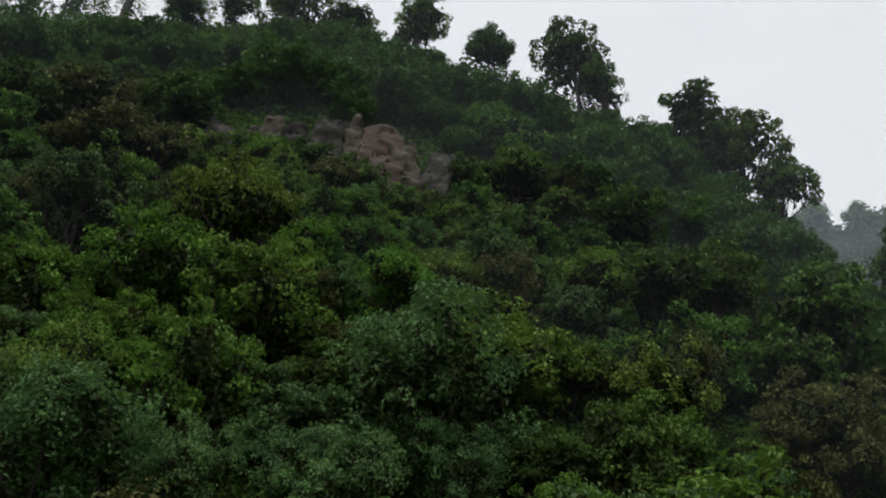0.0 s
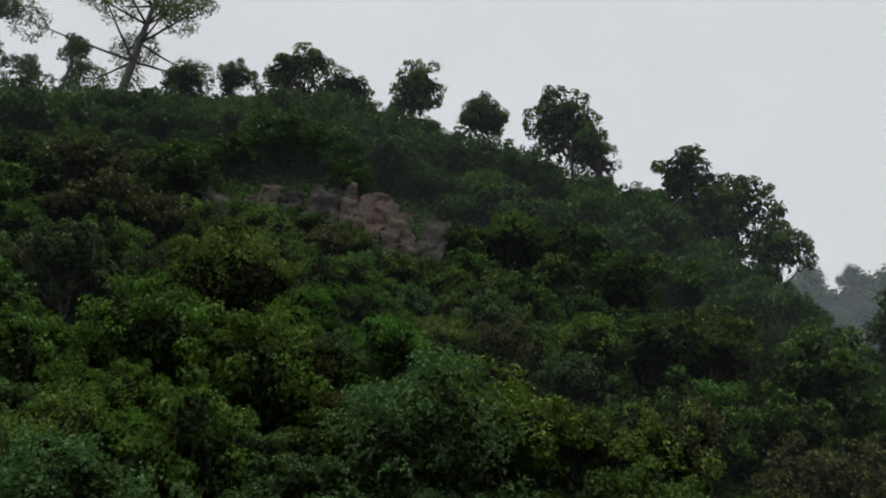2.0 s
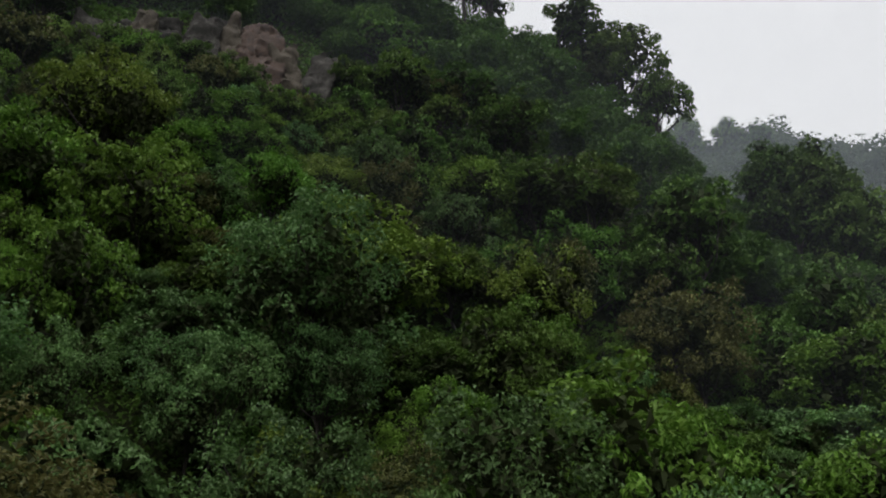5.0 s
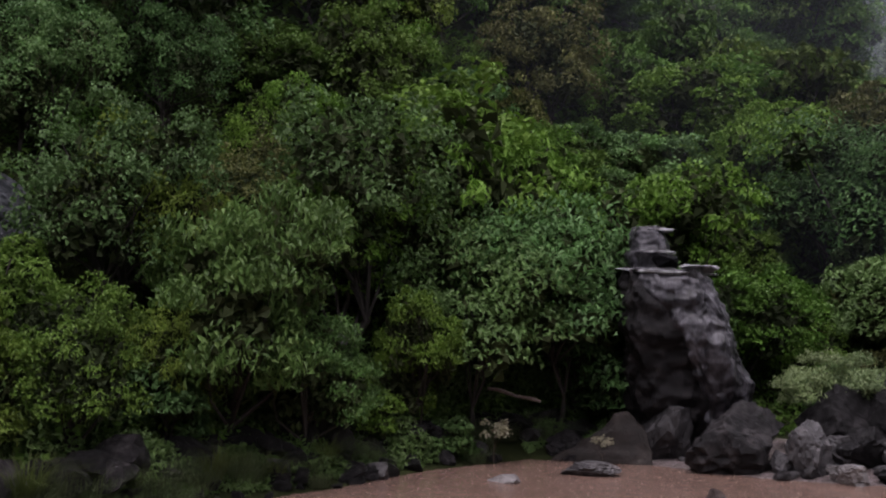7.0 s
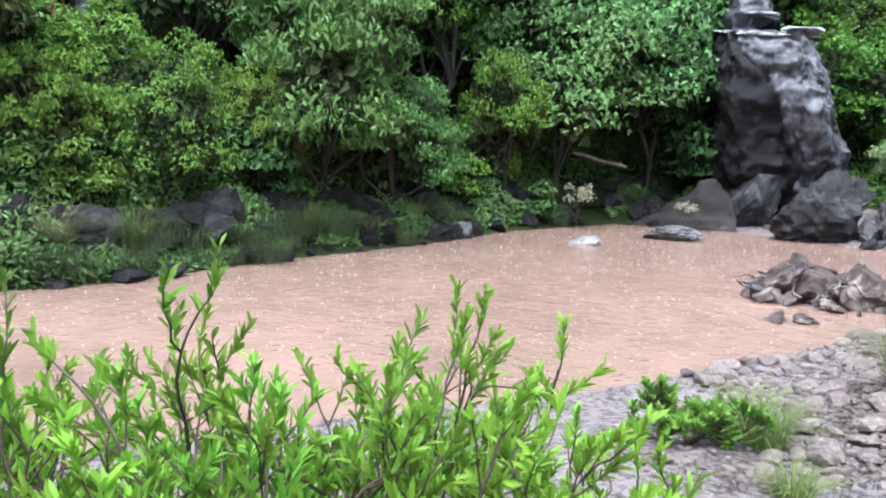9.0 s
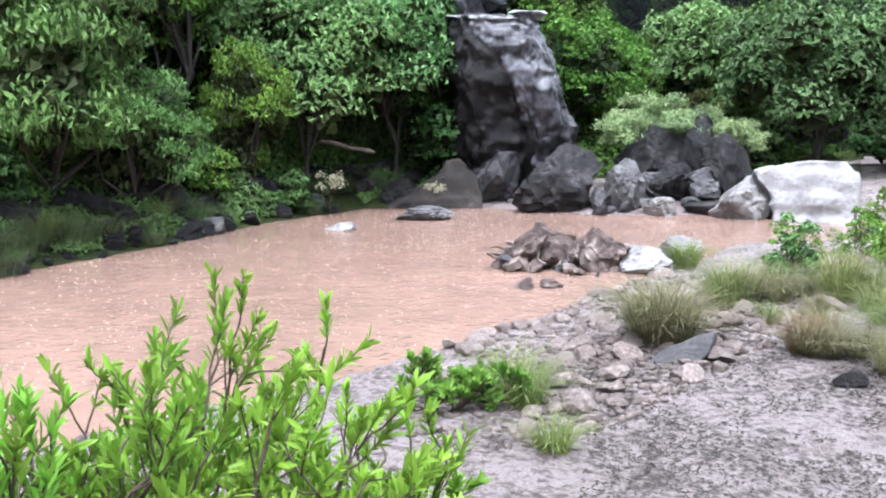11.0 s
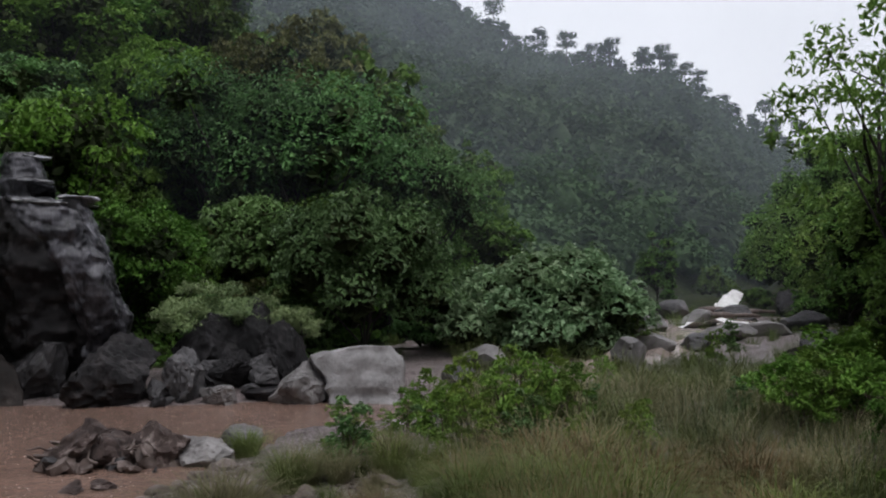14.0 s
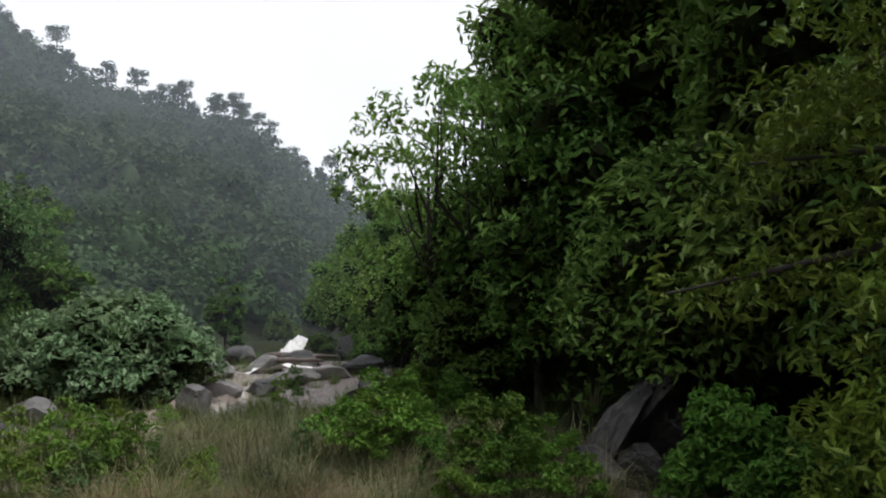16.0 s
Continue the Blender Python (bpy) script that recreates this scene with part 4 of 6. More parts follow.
ribbon("water_rapid", [(12.4, 40.5, 0.86, 1.0), (11.6, 38.6, 0.80, 1.6)], FOAM, "white rapid between boulders")
ribbon("water_rapid", [(10.6, 35.2, 0.80, 1.3), (9.8, 33.6, 0.74, 1.5)], FOAM, "white rapid between boulders")

q = np.random.default_rng(77)
wx, wy = q.uniform(-11, -1, 3600), q.uniform(2, 17.5, 3600)
wet = outside(POOL, wx, wy) < -0.2
wx, wy = wx[wet], wy[wet]
sv, sf = leaves(q, np.stack([wx, wy, np.full(len(wx), 0.012)], -1), np.tile([[0, 0, 1.0]], (len(wx), 1)), 0.022, 0.018, 0.0, 0.1)
tagged(new("rain_flecks", quick_mesh("rain_flecks", sv, sf, FLECK)), "white flecks of rain and foam on the pool", "foam", kind="stuff")
ribbon("water_thread", [(22.6, 94.0, 7.6, 0.5), (22.8, 94.6, 8.8, 0.4), (23.0, 95.4, 10.2, 0.3)], FOAM, "thin white waterfall on the far slope")

# ---- driftwood heap on the spit ----
def log(name, seed, length, r, mat):
    rng = np.random.default_rng(seed)
    p = np.stack([length * np.array([-0.5, -0.495, -0.35, -0.2, 0, 0.2, 0.35, 0.47, 0.48]), 0.05 * rng.normal(size=9).cumsum(), 0.02 * rng.normal(size=9).cumsum()], -1)
    v, f = tube(p, r * rng.uniform(0.6, 1.2, 9) * np.array([0.02, 0.9, 1.1, 1.1, 1.0, 0.9, 0.8, 0.6, 0.02]), 7)
    return quick_mesh(name, v, f, mat, True)


for lx0, ly0, lz0, ln0, lt0 in [(13.2, 41.6, 0.95, 3.6, 4), (11.4, 36.5, 0.95, 3.0, 35)]:
    fallen = new("fallen_log", log("fallen_log", int(ln0 * 100), ln0, 0.12, DRIFT))
    fallen.matrix_basis = pose(lx0, ly0, lz0, 0, 2, lt0)
    tagged(fallen, "dark fallen log lying across the stream", "log")
rng = np.random.default_rng(8)
for i in range(20):
    x, y = rng.uniform(-4.75, -3.35), rng.uniform(11.0, 11.6)
    ob = new("driftwood", log("driftwood", 200 + i, rng.uniform(0.25, 0.8), rng.uniform(0.008, 0.028), DRIFT))
    ob.matrix_basis = pose(x, y, max(ground(x, y), 0) + rng.uniform(0.03, 0.3), rng.uniform(-20, 20), rng.uniform(-35, 35), rng.uniform(0, 180))
    tagged(ob, "broken brown driftwood heaped on the mud spit", "driftwood", "driftwood heap")
for i, (x, y, size, tilt, lean) in enumerate([(-4.5, 11.3, (0.42, 0.3, 0.3), 20, -24), (-4.08, 11.5, (0.34, 0.28, 0.3), -10, 15), (-3.86, 11.42, (0.18, 0.2, 0.34), 25, 38), (-3.5, 11.45, (0.34, 0.3, 0.38), 10, -35),
                                               (-3.62, 11.75, (0.34, 0.3, 0.38), -10, 20), (-4.25, 11.75, (0.34, 0.26, 0.34), 0, -20), (-3.98, 10.05, (0.22, 0.14, 0.1), 0, 5), (-3.7, 10.2, (0.16, 0.12, 0.09), 0, 0)]):
    boulder(280 + i, x, y, size, ROCK_STRIPED, "broken mud-streaked rock in the driftwood heap", 0.2, i * 47, tilt, 4, 14, 0.3, group="stones in the driftwood", lean=lean, strata=0.35)
for i in range(26):
    x, y = rng.uniform(-4.8, -3.3), rng.uniform(11.0, 11.7)
    s = rng.uniform(0.11, 0.3)
    boulder(230 + i, x, y, (s, s * 0.75, s * rng.uniform(0.3, 0.7)), (PEBBLE, DRIFT, ROCK_GREY, DRIFT)[i % 4], "muddy broken stone in the driftwood heap", 0.1, i * 40, rng.normal() * 35, 3, 16, 0.18, group="stones in the driftwood", name="stone", lean=rng.normal() * 30)

# ---- gravel ----
STONES = [rock_mesh("stone", 300 + i, (1, 0.75, 0.42), PEBBLE, 2, 8, 0.1) for i in range(8)]
rng = np.random.default_rng(12)


def gravel_spots(n):
    out = []
    while len(out) < n:
        b, d = rng.uniform(-29, -1), rng.uniform(4.8, 11.5)
        x, y = d * math.sin(radians(b)), d * math.cos(radians(b))
        far = float(outside(POOL, np.array([x]), np.array([y]))[0])
        if -0.1 < far < 2.6 and rng.random() < math.exp(-((b + 13) / 9) ** 2) + 0.1:
            out.append((x, y))
    return out


for x, y in gravel_spots(280):
    s = 0.05 + 0.14 * rng.random() ** 1.8
    ob = new("stone", STONES[rng.integers(8)])
    ob.matrix_basis = scaled(pose(x, y, ground(x, y) + s * 0.2, rng.normal() * 16, rng.normal() * 16, rng.uniform(0, 360)), s)
    tagged(ob, "flat muddy stone on the gravel bank", "stone", "stones on the gravel bank")


SHINGLE = [rock_mesh("shore_stone", 360 + i, (1, 0.75, 0.55), (ROCK_DARK, ROCK_GREY, ROCK_GREY)[i % 3], 3, 10, 0.18) for i in range(6)]
for i in range(85):
    sb, sd = rng.uniform(-31, -9.5), rng.uniform(16.3, 19.0)
    x, y = sd * math.sin(radians(sb)), sd * math.cos(radians(sb))
    if not -0.15 < float(outside(POOL, np.array([x]), np.array([y]))[0]) < 1.3:
        continue
    s = rng.uniform(0.09, 0.3)
    ob = new("shore_stone", SHINGLE[rng.integers(6)])
    ob.matrix_basis = scaled(pose(x, y, max(ground(x, y), 0) + s * 0.2, rng.normal() * 12, rng.normal() * 12, rng.uniform(0, 360)), s)
    tagged(ob, "wet dark stone at the pool's rocky edge", "stone", "stones under the fall")


for i in range(150):
    sb, sd = rng.uniform(-47, -28), rng.uniform(13.5, 20)
    x, y = sd * math.sin(radians(sb)), sd * math.cos(radians(sb))
    if not 0.0 < float(outside(POOL, np.array([x]), np.array([y]))[0]) < 1.7:
        continue
    s = 0.1 + 0.32 * rng.random() ** 1.5
    ob = new("shore_stone", SHINGLE[(0, 3, 0, 3, 1)[i % 5]])
    ob.matrix_basis = scaled(pose(x, y, max(ground(x, y), 0) + s * 0.2, rng.normal() * 12, rng.normal() * 12, rng.uniform(0, 360)), s)
    tagged(ob, "wet dark stone at the pool's rocky edge", "stone", "stones under the fall")


def scatter(name, protos, spots, sizes, label, category):
    """Many small pieces joined into one mesh."""
    base = []
    for me in protos:
        co = np.empty(len(me.vertices) * 3, np.float32)
        me.vertices.foreach_get("co", co)
        tri = np.array([p.vertices[:] for p in me.polygons])
        base.append((co.reshape(-1, 3), tri))
    pieces = []
    for (x, y), s in zip(spots, sizes):
        v, f = base[rng.integers(len(base))]
        a = rng.uniform(0, 2 * math.pi)
        rot = np.array([[math.cos(a), -math.sin(a), 0], [math.sin(a), math.cos(a), 0], [0, 0, 1]])
        pieces.append((v @ rot.T * s + [x, y, ground(x, y) + s * 0.1], f))
    v, f = joined(pieces)
    return tagged(new(name, quick_mesh(name, v, f, protos[0].materials[0], True)), label, category, kind="stuff")


PEB = [rock_mesh("pebble", 340 + i, (1, 0.8, 0.5), PEBBLE, 1, 6, 0.1) for i in range(5)]
spots = gravel_spots(2600)
scatter("gravel", PEB, spots, 0.014 + 0.05 * rng.random(2600) ** 1.5, "loose muddy gravel and pebbles", "gravel")

q = np.random.default_rng(19)
n = 11000
lb, ld = np.radians(q.uniform(-18, 16, n)), np.sqrt(q.uniform(4.0 ** 2, 7.8 ** 2, n))
lx, ly = ld * np.sin(lb), ld * np.cos(lb)
ok = bumps(lx * 1.3, ly * 1.3) + 0.9 * bumps(lx * 6, ly * 6) > -0.3
lx, ly = lx[ok], ly[ok]
lv, lf = leaves(q, np.stack([lx, ly, terrain(lx, ly) + 0.012], -1), np.tile([[0, 0, 1.0]], (len(lx), 1)), 0.036, 0.013, 0.0, 0.3)
tagged(new("leaf_litter", quick_mesh("leaf_litter", lv, lf, BARK)), "dark washed-up twigs and leaf litter on mud", "litter", kind="stuff")

# ---- the wooded hillside ----
rng = np.random.default_rng(77)
SHAPES = [(4.2, 4.4, 15, 1.0), (3.4, 4.0, 12, 0.87), (4.8, 4.2, 16, 1.05), (3.0, 3.4, 10, 0.72), (5.2, 5.2, 18, 1.3), (3.8, 3.6, 12, 0.82)]
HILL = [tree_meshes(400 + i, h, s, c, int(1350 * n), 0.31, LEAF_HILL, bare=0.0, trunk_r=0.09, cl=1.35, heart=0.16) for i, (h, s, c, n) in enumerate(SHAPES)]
first = {}
placed = []


def hill_tree(kind, meshes, m, label, group, exact=False):
    """A tree of a kind at a pose; an exact one keeps the pose's own scale, the others take the first one's along."""
    key = (kind, meshes[1].name)
    if key not in first:
        first[key] = plant(kind, meshes, label, "tree", m, group)
        return first[key]
    if exact:
        m = m @ Matrix.Diagonal([1 / c for c in first[key].scale] + [1])
    return tagged(copy_thing(first[key], m), label)


def dome_set(seed, spread, clumps, count, leaf, mats, **kw):
    return [dome_meshes(seed + i, spread, spread, clumps, count, leaf, mat, **kw) for i, mat in enumerate(mats)]


# crowns within 36 m are finer in leaf than those above them
FINE = {"green": dome_set(1400, 5.0, 80, 3700, 0.2, [LEAF_LOW, LEAF_HILL, LEAF_LOW, LEAF_LOW]), "yellow": dome_set(1410, 5.0, 84, 3800, 0.19, [LEAF_YELLOW, LEAF_YELLOW]),
        "brown": dome_set(1420, 5.0, 80, 3400, 0.19, [LEAF_BROWN]), "fresh": dome_set(1430, 5.0, 76, 3600, 0.2, [LEAF_BANK])}
HIGH = {"green": dome_set(1440, 5.0, 64, 1500, 0.32, [LEAF_HILL, LEAF_HILL, LEAF_HILL]), "yellow": dome_set(1450, 5.0, 64, 1600, 0.31, [LEAF_YELLOW]),
        "brown": dome_set(1460, 5.0, 64, 1500, 0.31, [LEAF_BROWN]), "fresh": dome_set(1470, 5.0, 64, 1500, 0.31, [LEAF_LOW])}
CLOSE = {"green": dome_set(1480, 5.0, 110, 6500, 0.135, [LEAF_BANK, LEAF_LOW]), "yellow": dome_set(1484, 5.0, 110, 6500, 0.13, [LEAF_YELLOW]),
         "brown": dome_set(1486, 5.0, 110, 6000, 0.13, [LEAF_BROWN]), "fresh": dome_set(1488, 5.0, 110, 6500, 0.135, [LEAF_BANK])}
TONE = {"green": "dense dark-green", "yellow": "yellowish-green", "brown": "brownish-green", "fresh": "fresh green"}


def crown_at(b, top, wide, tone, start=1.0, high=1.1):
    """Stands a tree on the slope at a bearing so that its crown's top shows at an angle over the eye with an angular width."""
    foot, crest = np.interp(b, NEAR_HILL[:, 0], NEAR_HILL[:, 1]), np.interp(b, NEAR_HILL[:, 0], NEAR_HILL[:, 2])
    d = float(foot) + start
    while d < crest - 1:
        x, y, z = polar(b, d)
        width, height = d * radians(wide), EYE[2] + d * math.tan(radians(top)) - z
        if height < high * width:
            break
        d += 0.4
    height = max(height, 0.6 * width)
    placed.append((x, y, width * 0.42))
    kinds = (CLOSE if d < 23 else FINE if d < 36 else HIGH)[tone]
    meshes = kinds[int(abs(b) * 10) % len(kinds)]
    m = pose(x, y, z - 0.25, 0, 0, b * 71) @ Matrix.Diagonal((width / 5, width / 5, (height + 0.25) / 5, 1))
    return hill_tree("broadleaf_tree", meshes, m, TONE[tone] + " round-crowned broadleaf tree on the steep hillside", "hillside trees", exact=True)


# bearing, the top's angle over the eye, angular width, tone
for row in [(-55.2, 26.0, 13.9, "green"), (-68.8, 33.8, 9.5, "yellow"), (-80.4, 27.1, 7.1, "green"), (-79.1, 22.4, 9.3, "yellow"), (-73.8, 22.6, 4.3, "green"), (-66.7, 28.3, 10.0, "green"),
            (-57.8, 29.4, 7.0, "green"), (-73.5, 30.1, 8.7, "green"), (-50.6, 28.8, 6.3, "brown"), (-43.8, 29.3, 6.6, "green"), (-36.3, 28.3, 6.7, "green"), (-29.9, 26.1, 7.5, "green"),
            (-37.2, 24.7, 7.1, "green"), (-40.9, 20.6, 7.1, "yellow"), (-30.5, 20.0, 7.7, "brown"), (-36.0, 16.4, 6.2, "fresh"), (-60.7, 18.2, 9.2, "fresh"), (-70.2, 18.4, 7.0, "fresh")]:
    crown_at(*row)
for row in [(-45.7, 23.9, 6.2, "green"), (-32.6, 22.9, 6.5, "green"), (-77.2, 32.8, 5.9, "green"), (-83.0, 32.4, 5.4, "green"), (-42.5, 19.9, 8.8, "green"), (-48.3, 14.3, 7.1, "green"),
            (-37.0, 16.1, 6.2, "fresh"), (-31.7, 20.1, 7.4, "brown"), (-26.1, 17.7, 6.0, "green"), (-21.3, 20.3, 6.2, "green"), (-17.8, 14.0, 8.2, "green"), (-13.8, 12.1, 6.4, "green"),
            (-61.8, 18.6, 8.1, "green"), (-54.2, 19.0, 8.1, "green"), (-15.5, 17.0, 7.0, "green")]:
    crown_at(*row)

for row in [(-17.6, 12.4, 7.0, "green"), (-11.0, 14.8, 9.2, "brown"), (-4.6, 13.7, 9.8, "green"), (1.6, 8.4, 5.9, "green"), (-19.3, 7.6, 6.0, "yellow"), (-11.9, 5.9, 6.0, "fresh"), (-14.8, 9.7, 5.6, "green"), (-1.8, 10.1, 5.2, "green"), (-7.7, 16.3, 6.6, "brown")]:
    crown_at(*row)

high_wood = []
tries = count = 0
while count < 350 and tries < 40000:
    tries += 1
    b = rng.uniform(-88, 5)
    foot, crest, line = (np.interp(b, NEAR_HILL[:, 0], NEAR_HILL[:, i]) for i in (1, 2, 3))
    d = math.sqrt(rng.uniform((foot + 1.8) ** 2, (crest + 4) ** 2))
    if (-27.5 < b < -17 and d < 22.5) or (-68.5 < b < -58.5 and d < 21):
        continue
    cliff = -74 < b < -53 and 33 < d < 45.8
    if cliff and d > 39.5:
        continue
    if (b < -64 and d > 52) or d > 57.5:
        continue
    x, y = d * math.sin(radians(b)), d * math.cos(radians(b))
    width = 2.2 + 3.8 * rng.random() ** 1.4 if d < 45.5 else rng.uniform(3.0, 5.5)
    if cliff:
        width = min(width, 2.2)
    if any((x - q[0]) ** 2 + (y - q[1]) ** 2 < (0.24 * width + 0.66 * q[2]) ** 2 for q in placed):
        continue
    z = ground(x, y)
    tall = width * rng.uniform(0.75, 1.1)
    room = EYE[2] + d * math.tan(radians(line + 0.4)) - z
    if d > 40 and tall > room:
        if room < 1.2:
            continue
        tall, width = room, min(width, room * 1.3)
    placed.append((x, y, width * 0.36))
    count += 1
    tone = str(rng.choice(["green", "green", "green", "green", "yellow", "brown", "fresh"]))
    kinds = (CLOSE if d < 21 else FINE if d < 36 else HIGH)[tone if d < 45.5 else "green"]
    meshes = kinds[rng.integers(len(kinds))]
    m = pose(x, y, z - 0.3, 0, 0, rng.uniform(0, 360)) @ Matrix.Diagonal((width / 5, width / 5 * rng.uniform(0.8, 1.2), (tall + 0.3) / 5, 1))
    if d > 45.5:
        high_wood.append((meshes, m))
        continue
    hill_tree("broadleaf_tree", meshes, m, TONE[tone] + (" broadleaf tree on the steep hillside" if width > 3.2 else " low bushy tree among hillside trees"), "hillside trees", exact=True)


for i in range(60):
    tb = rng.uniform(-33, -6)
    td = float(np.interp(tb, NEAR_HILL[:, 0], NEAR_HILL[:, 2])) + rng.uniform(2, 24)
    x, y, z = polar(tb, td)
    high_wood.append((HIGH["green"][rng.integers(3)], scaled(pose(x, y, z - 0.4, 0, 0, rng.uniform(0, 360)), rng.uniform(0.7, 1.1))))


def joined_wood(name, rows, index, mat, label):
    """Far trees that nobody could count, as one mesh."""
    pieces = []
    for meshes, m in rows:
        me = meshes[index]
        co = np.empty(len(me.vertices) * 3, np.float32)
        me.vertices.foreach_get("co", co)
        quad = np.empty(len(me.loops), np.int32)
        me.loops.foreach_get("vertex_index", quad)
        mm = np.array(m)
        pieces.append((co.reshape(-1, 3) @ mm[:3, :3].T + mm[:3, 3], quad.reshape(-1, 4)))
    v, f = joined(pieces)
    return tagged(new(name, quick_mesh(name, v, f, mat, index == 0)), label, "woods", kind="stuff")


joined_wood("high_woods", high_wood, 1, LEAF_HILL, "dense dark-green woods high on the steep hillside")


for tb, td, s in cliff_bushes:
    s = s if td > 43 else 0.55 * s
    x, y, z = polar(tb, td)
    hill_tree("cliff_bush", HILL[int(-tb) % 6], scaled(pose(x, y, z - 0.2, 0, 0, tb * 77), s), "small dark bush rooted in the cliff", "bushes on the cliff")


def undergrowth(name, n, b0, b1, d0, d1, mat, size, label, table=NEAR_HILL):
    q = np.random.default_rng(n)
    b, d = np.radians(q.uniform(b0, b1, n)), np.sqrt(q.uniform(d0 ** 2, d1 ** 2, n))
    x, y = d * np.sin(b), d * np.cos(b)
    keep = rise(table, np.degrees(b), d) > 0.25
    x, y = x[keep], y[keep]
    z = terrain(x, y) + q.uniform(0.0, 1.0, len(x)) ** 0.5 * 0.9 * (0.4 + bumps(x / 1.7, y / 1.7))
    pos = np.stack([x, y, z], -1)
    v, f = leaves(q, pos, np.tile([[0.3, -0.5, 0.8]], (len(x), 1)), size, size * 0.6, 0.3, 0.8)
    return tagged(new(name, quick_mesh(name, v, f, mat)), label, "undergrowth", kind="stuff")


undergrowth("undergrowth", 42000, -90, 8, 13, 27, LEAF_HILL, 0.165, "dense dark-green undergrowth covering the hillside")
undergrowth("undergrowth", 80000, -90, 8, 27, 66, LEAF_HILL, 0.36, "dense dark-green undergrowth covering the hillside")
undergrowth("undergrowth", 40000, 18, 75, 8, 60, LEAF_DARK, 0.22, "dark undergrowth on the wooded bank", RIGHT_BANK)

def hanging(name, n, label):
    q = np.random.default_rng(n)
    b = q.uniform(-74, -27, n)
    foot = np.interp(b, NEAR_HILL[:, 0], NEAR_HILL[:, 1])
    d = foot + q.uniform(-0.9, 1.6, n)
    x, y = d * np.sin(np.radians(b)), d * np.cos(np.radians(b))
    patch = bumps(x * 0.9 + 3, y * 0.9)
    dry = (outside(POOL, x, y) > -0.05) & ((patch > -0.08) | (d > foot + 0.2))
    b, x, y, patch, n = b[dry], x[dry], y[dry], patch[dry], int(dry.sum())
    z = np.maximum(terrain(x, y), 0.0) + q.random(n) ** 1.3 * np.where(d[dry] > foot[dry] + 0.35, 1.15, np.maximum(1.6 * patch, 0.16))
    v, f = leaves(q, np.stack([x, y, z], -1), np.tile([[0.5, -0.6, 0.4]], (n, 1)), 0.12, 0.05, 0.4, 0.5)
    return tagged(new(name, quick_mesh(name, v, f, LEAF_BANK)), label, "undergrowth", kind="stuff")


hanging("bank_weeds", 40000, "tangled weeds hanging over the water's edge")

# trees along the crest
def pine_meshes(seed, height, mat, leaf=0.34, count=1500, bare=0.35, lean=0.0, reach_out=0.30):
    q = np.random.default_rng(seed)
    stem = np.array([[lean * height * t + 0.05 * height * math.sin(2 * t + seed) * t, 0.04 * height * t * math.cos(3 * t), height * t - 0.3] for t in np.linspace(0, 1, 9)])
    wood = [tube(stem, np.linspace(0.022, 0.006, 9) * height, 7)]
    cen, rad = [], []
    for i in range(22):
        t = q.uniform(bare, 1.0)
        s = stem[int(t * 8)]
        a, reach = q.uniform(0, 6.28), height * (reach_out * (1.1 - t) + 0.05) * q.uniform(0.5, 1.15)
        c = s + np.array([math.cos(a) * reach, math.sin(a) * reach, height * 0.06])
        wood.append(tube([s, (s + c) / 2 - [0, 0, 0.1], c], [0.007 * height, 0.005 * height, 0.002 * height], 5))
        cen.append(c)
        rad.append(height * q.uniform(0.05, 0.105))
    pos, out = crown_points(q, np.array(cen), np.array(rad), count, -0.8)
    lv, lf = leaves(q, pos, out, leaf, leaf * 0.4, 0.1, 0.9)
    tv, tf = joined(wood)
    return quick_mesh("trunk", tv, tf, BARK, True), quick_mesh("crown", lv, lf, mat)


PINES = [pine_meshes(500 + i, h, LEAF_HILL, 0.34, n, bare, lean, out) for i, (h, n, bare, lean, out) in enumerate([(17.0, 8500, 0.25, 0.12, 0.5), (9.0, 4200, 0.2, 0.02, 0.3), (7.0, 2600, 0.2, 0.0, 0.24)])]
for b, d, k, s in [(-79.4, 59.5, 0, 1.0), (-89.0, 59.5, 1, 1.0), (-83.3, 60, 2, 0.85), (-94, 60, 0, 0.8)]:
    x, y, z = polar(b, d)
    hill_tree("pine_tree", PINES[k], scaled(pose(x, y, z - 0.2, 0, 0, -b), s), "tall loose-crowned pine on the hill's crest", "crest trees", exact=True)
SKYLINE = [dome_meshes(1500 + i, 5.0, 5.0, c, 3200, 0.24, LEAF_HILL, bare=0.16, heart=0.16, trunk_r=0.14, droop=0.1, lobes=5) for i, c in enumerate((60, 70, 64))]
# bearing, the top's angle over the eye, angular width
for i, (b, top, wide) in enumerate([(-74.9, 42.1, 3.0), (-71.4, 43.3, 2.5), (-66.8, 44.7, 4.9), (-62.6, 43.2, 3.6), (-56.8, 44.6, 4.1), (-50.7, 42.8, 3.8), (-44.4, 42.6, 4.6), (-42.4, 40.6, 3.6),
                                    (-36.6, 37.4, 6.4), (-33.4, 35.8, 5.6), (-31.0, 33.6, 4.0), (-85.6, 40.4, 1.6)]):
    x, y, z = polar(b, 60.5 if b < -45 else 59.5)
    d = math.hypot(x, y)
    width, height = d * radians(wide) / math.cos(radians(top)), EYE[2] + d * math.tan(radians(top)) - z
    m = pose(x, y, z - 0.4, 0, 0, b * 9) @ Matrix.Diagonal((width / 5, width / 5, (height + 0.4) / 5, 1))
    hill_tree("crest_tree", SKYLINE[i % 3], m, "round-crowned tree standing against the sky", "crest trees", exact=True)

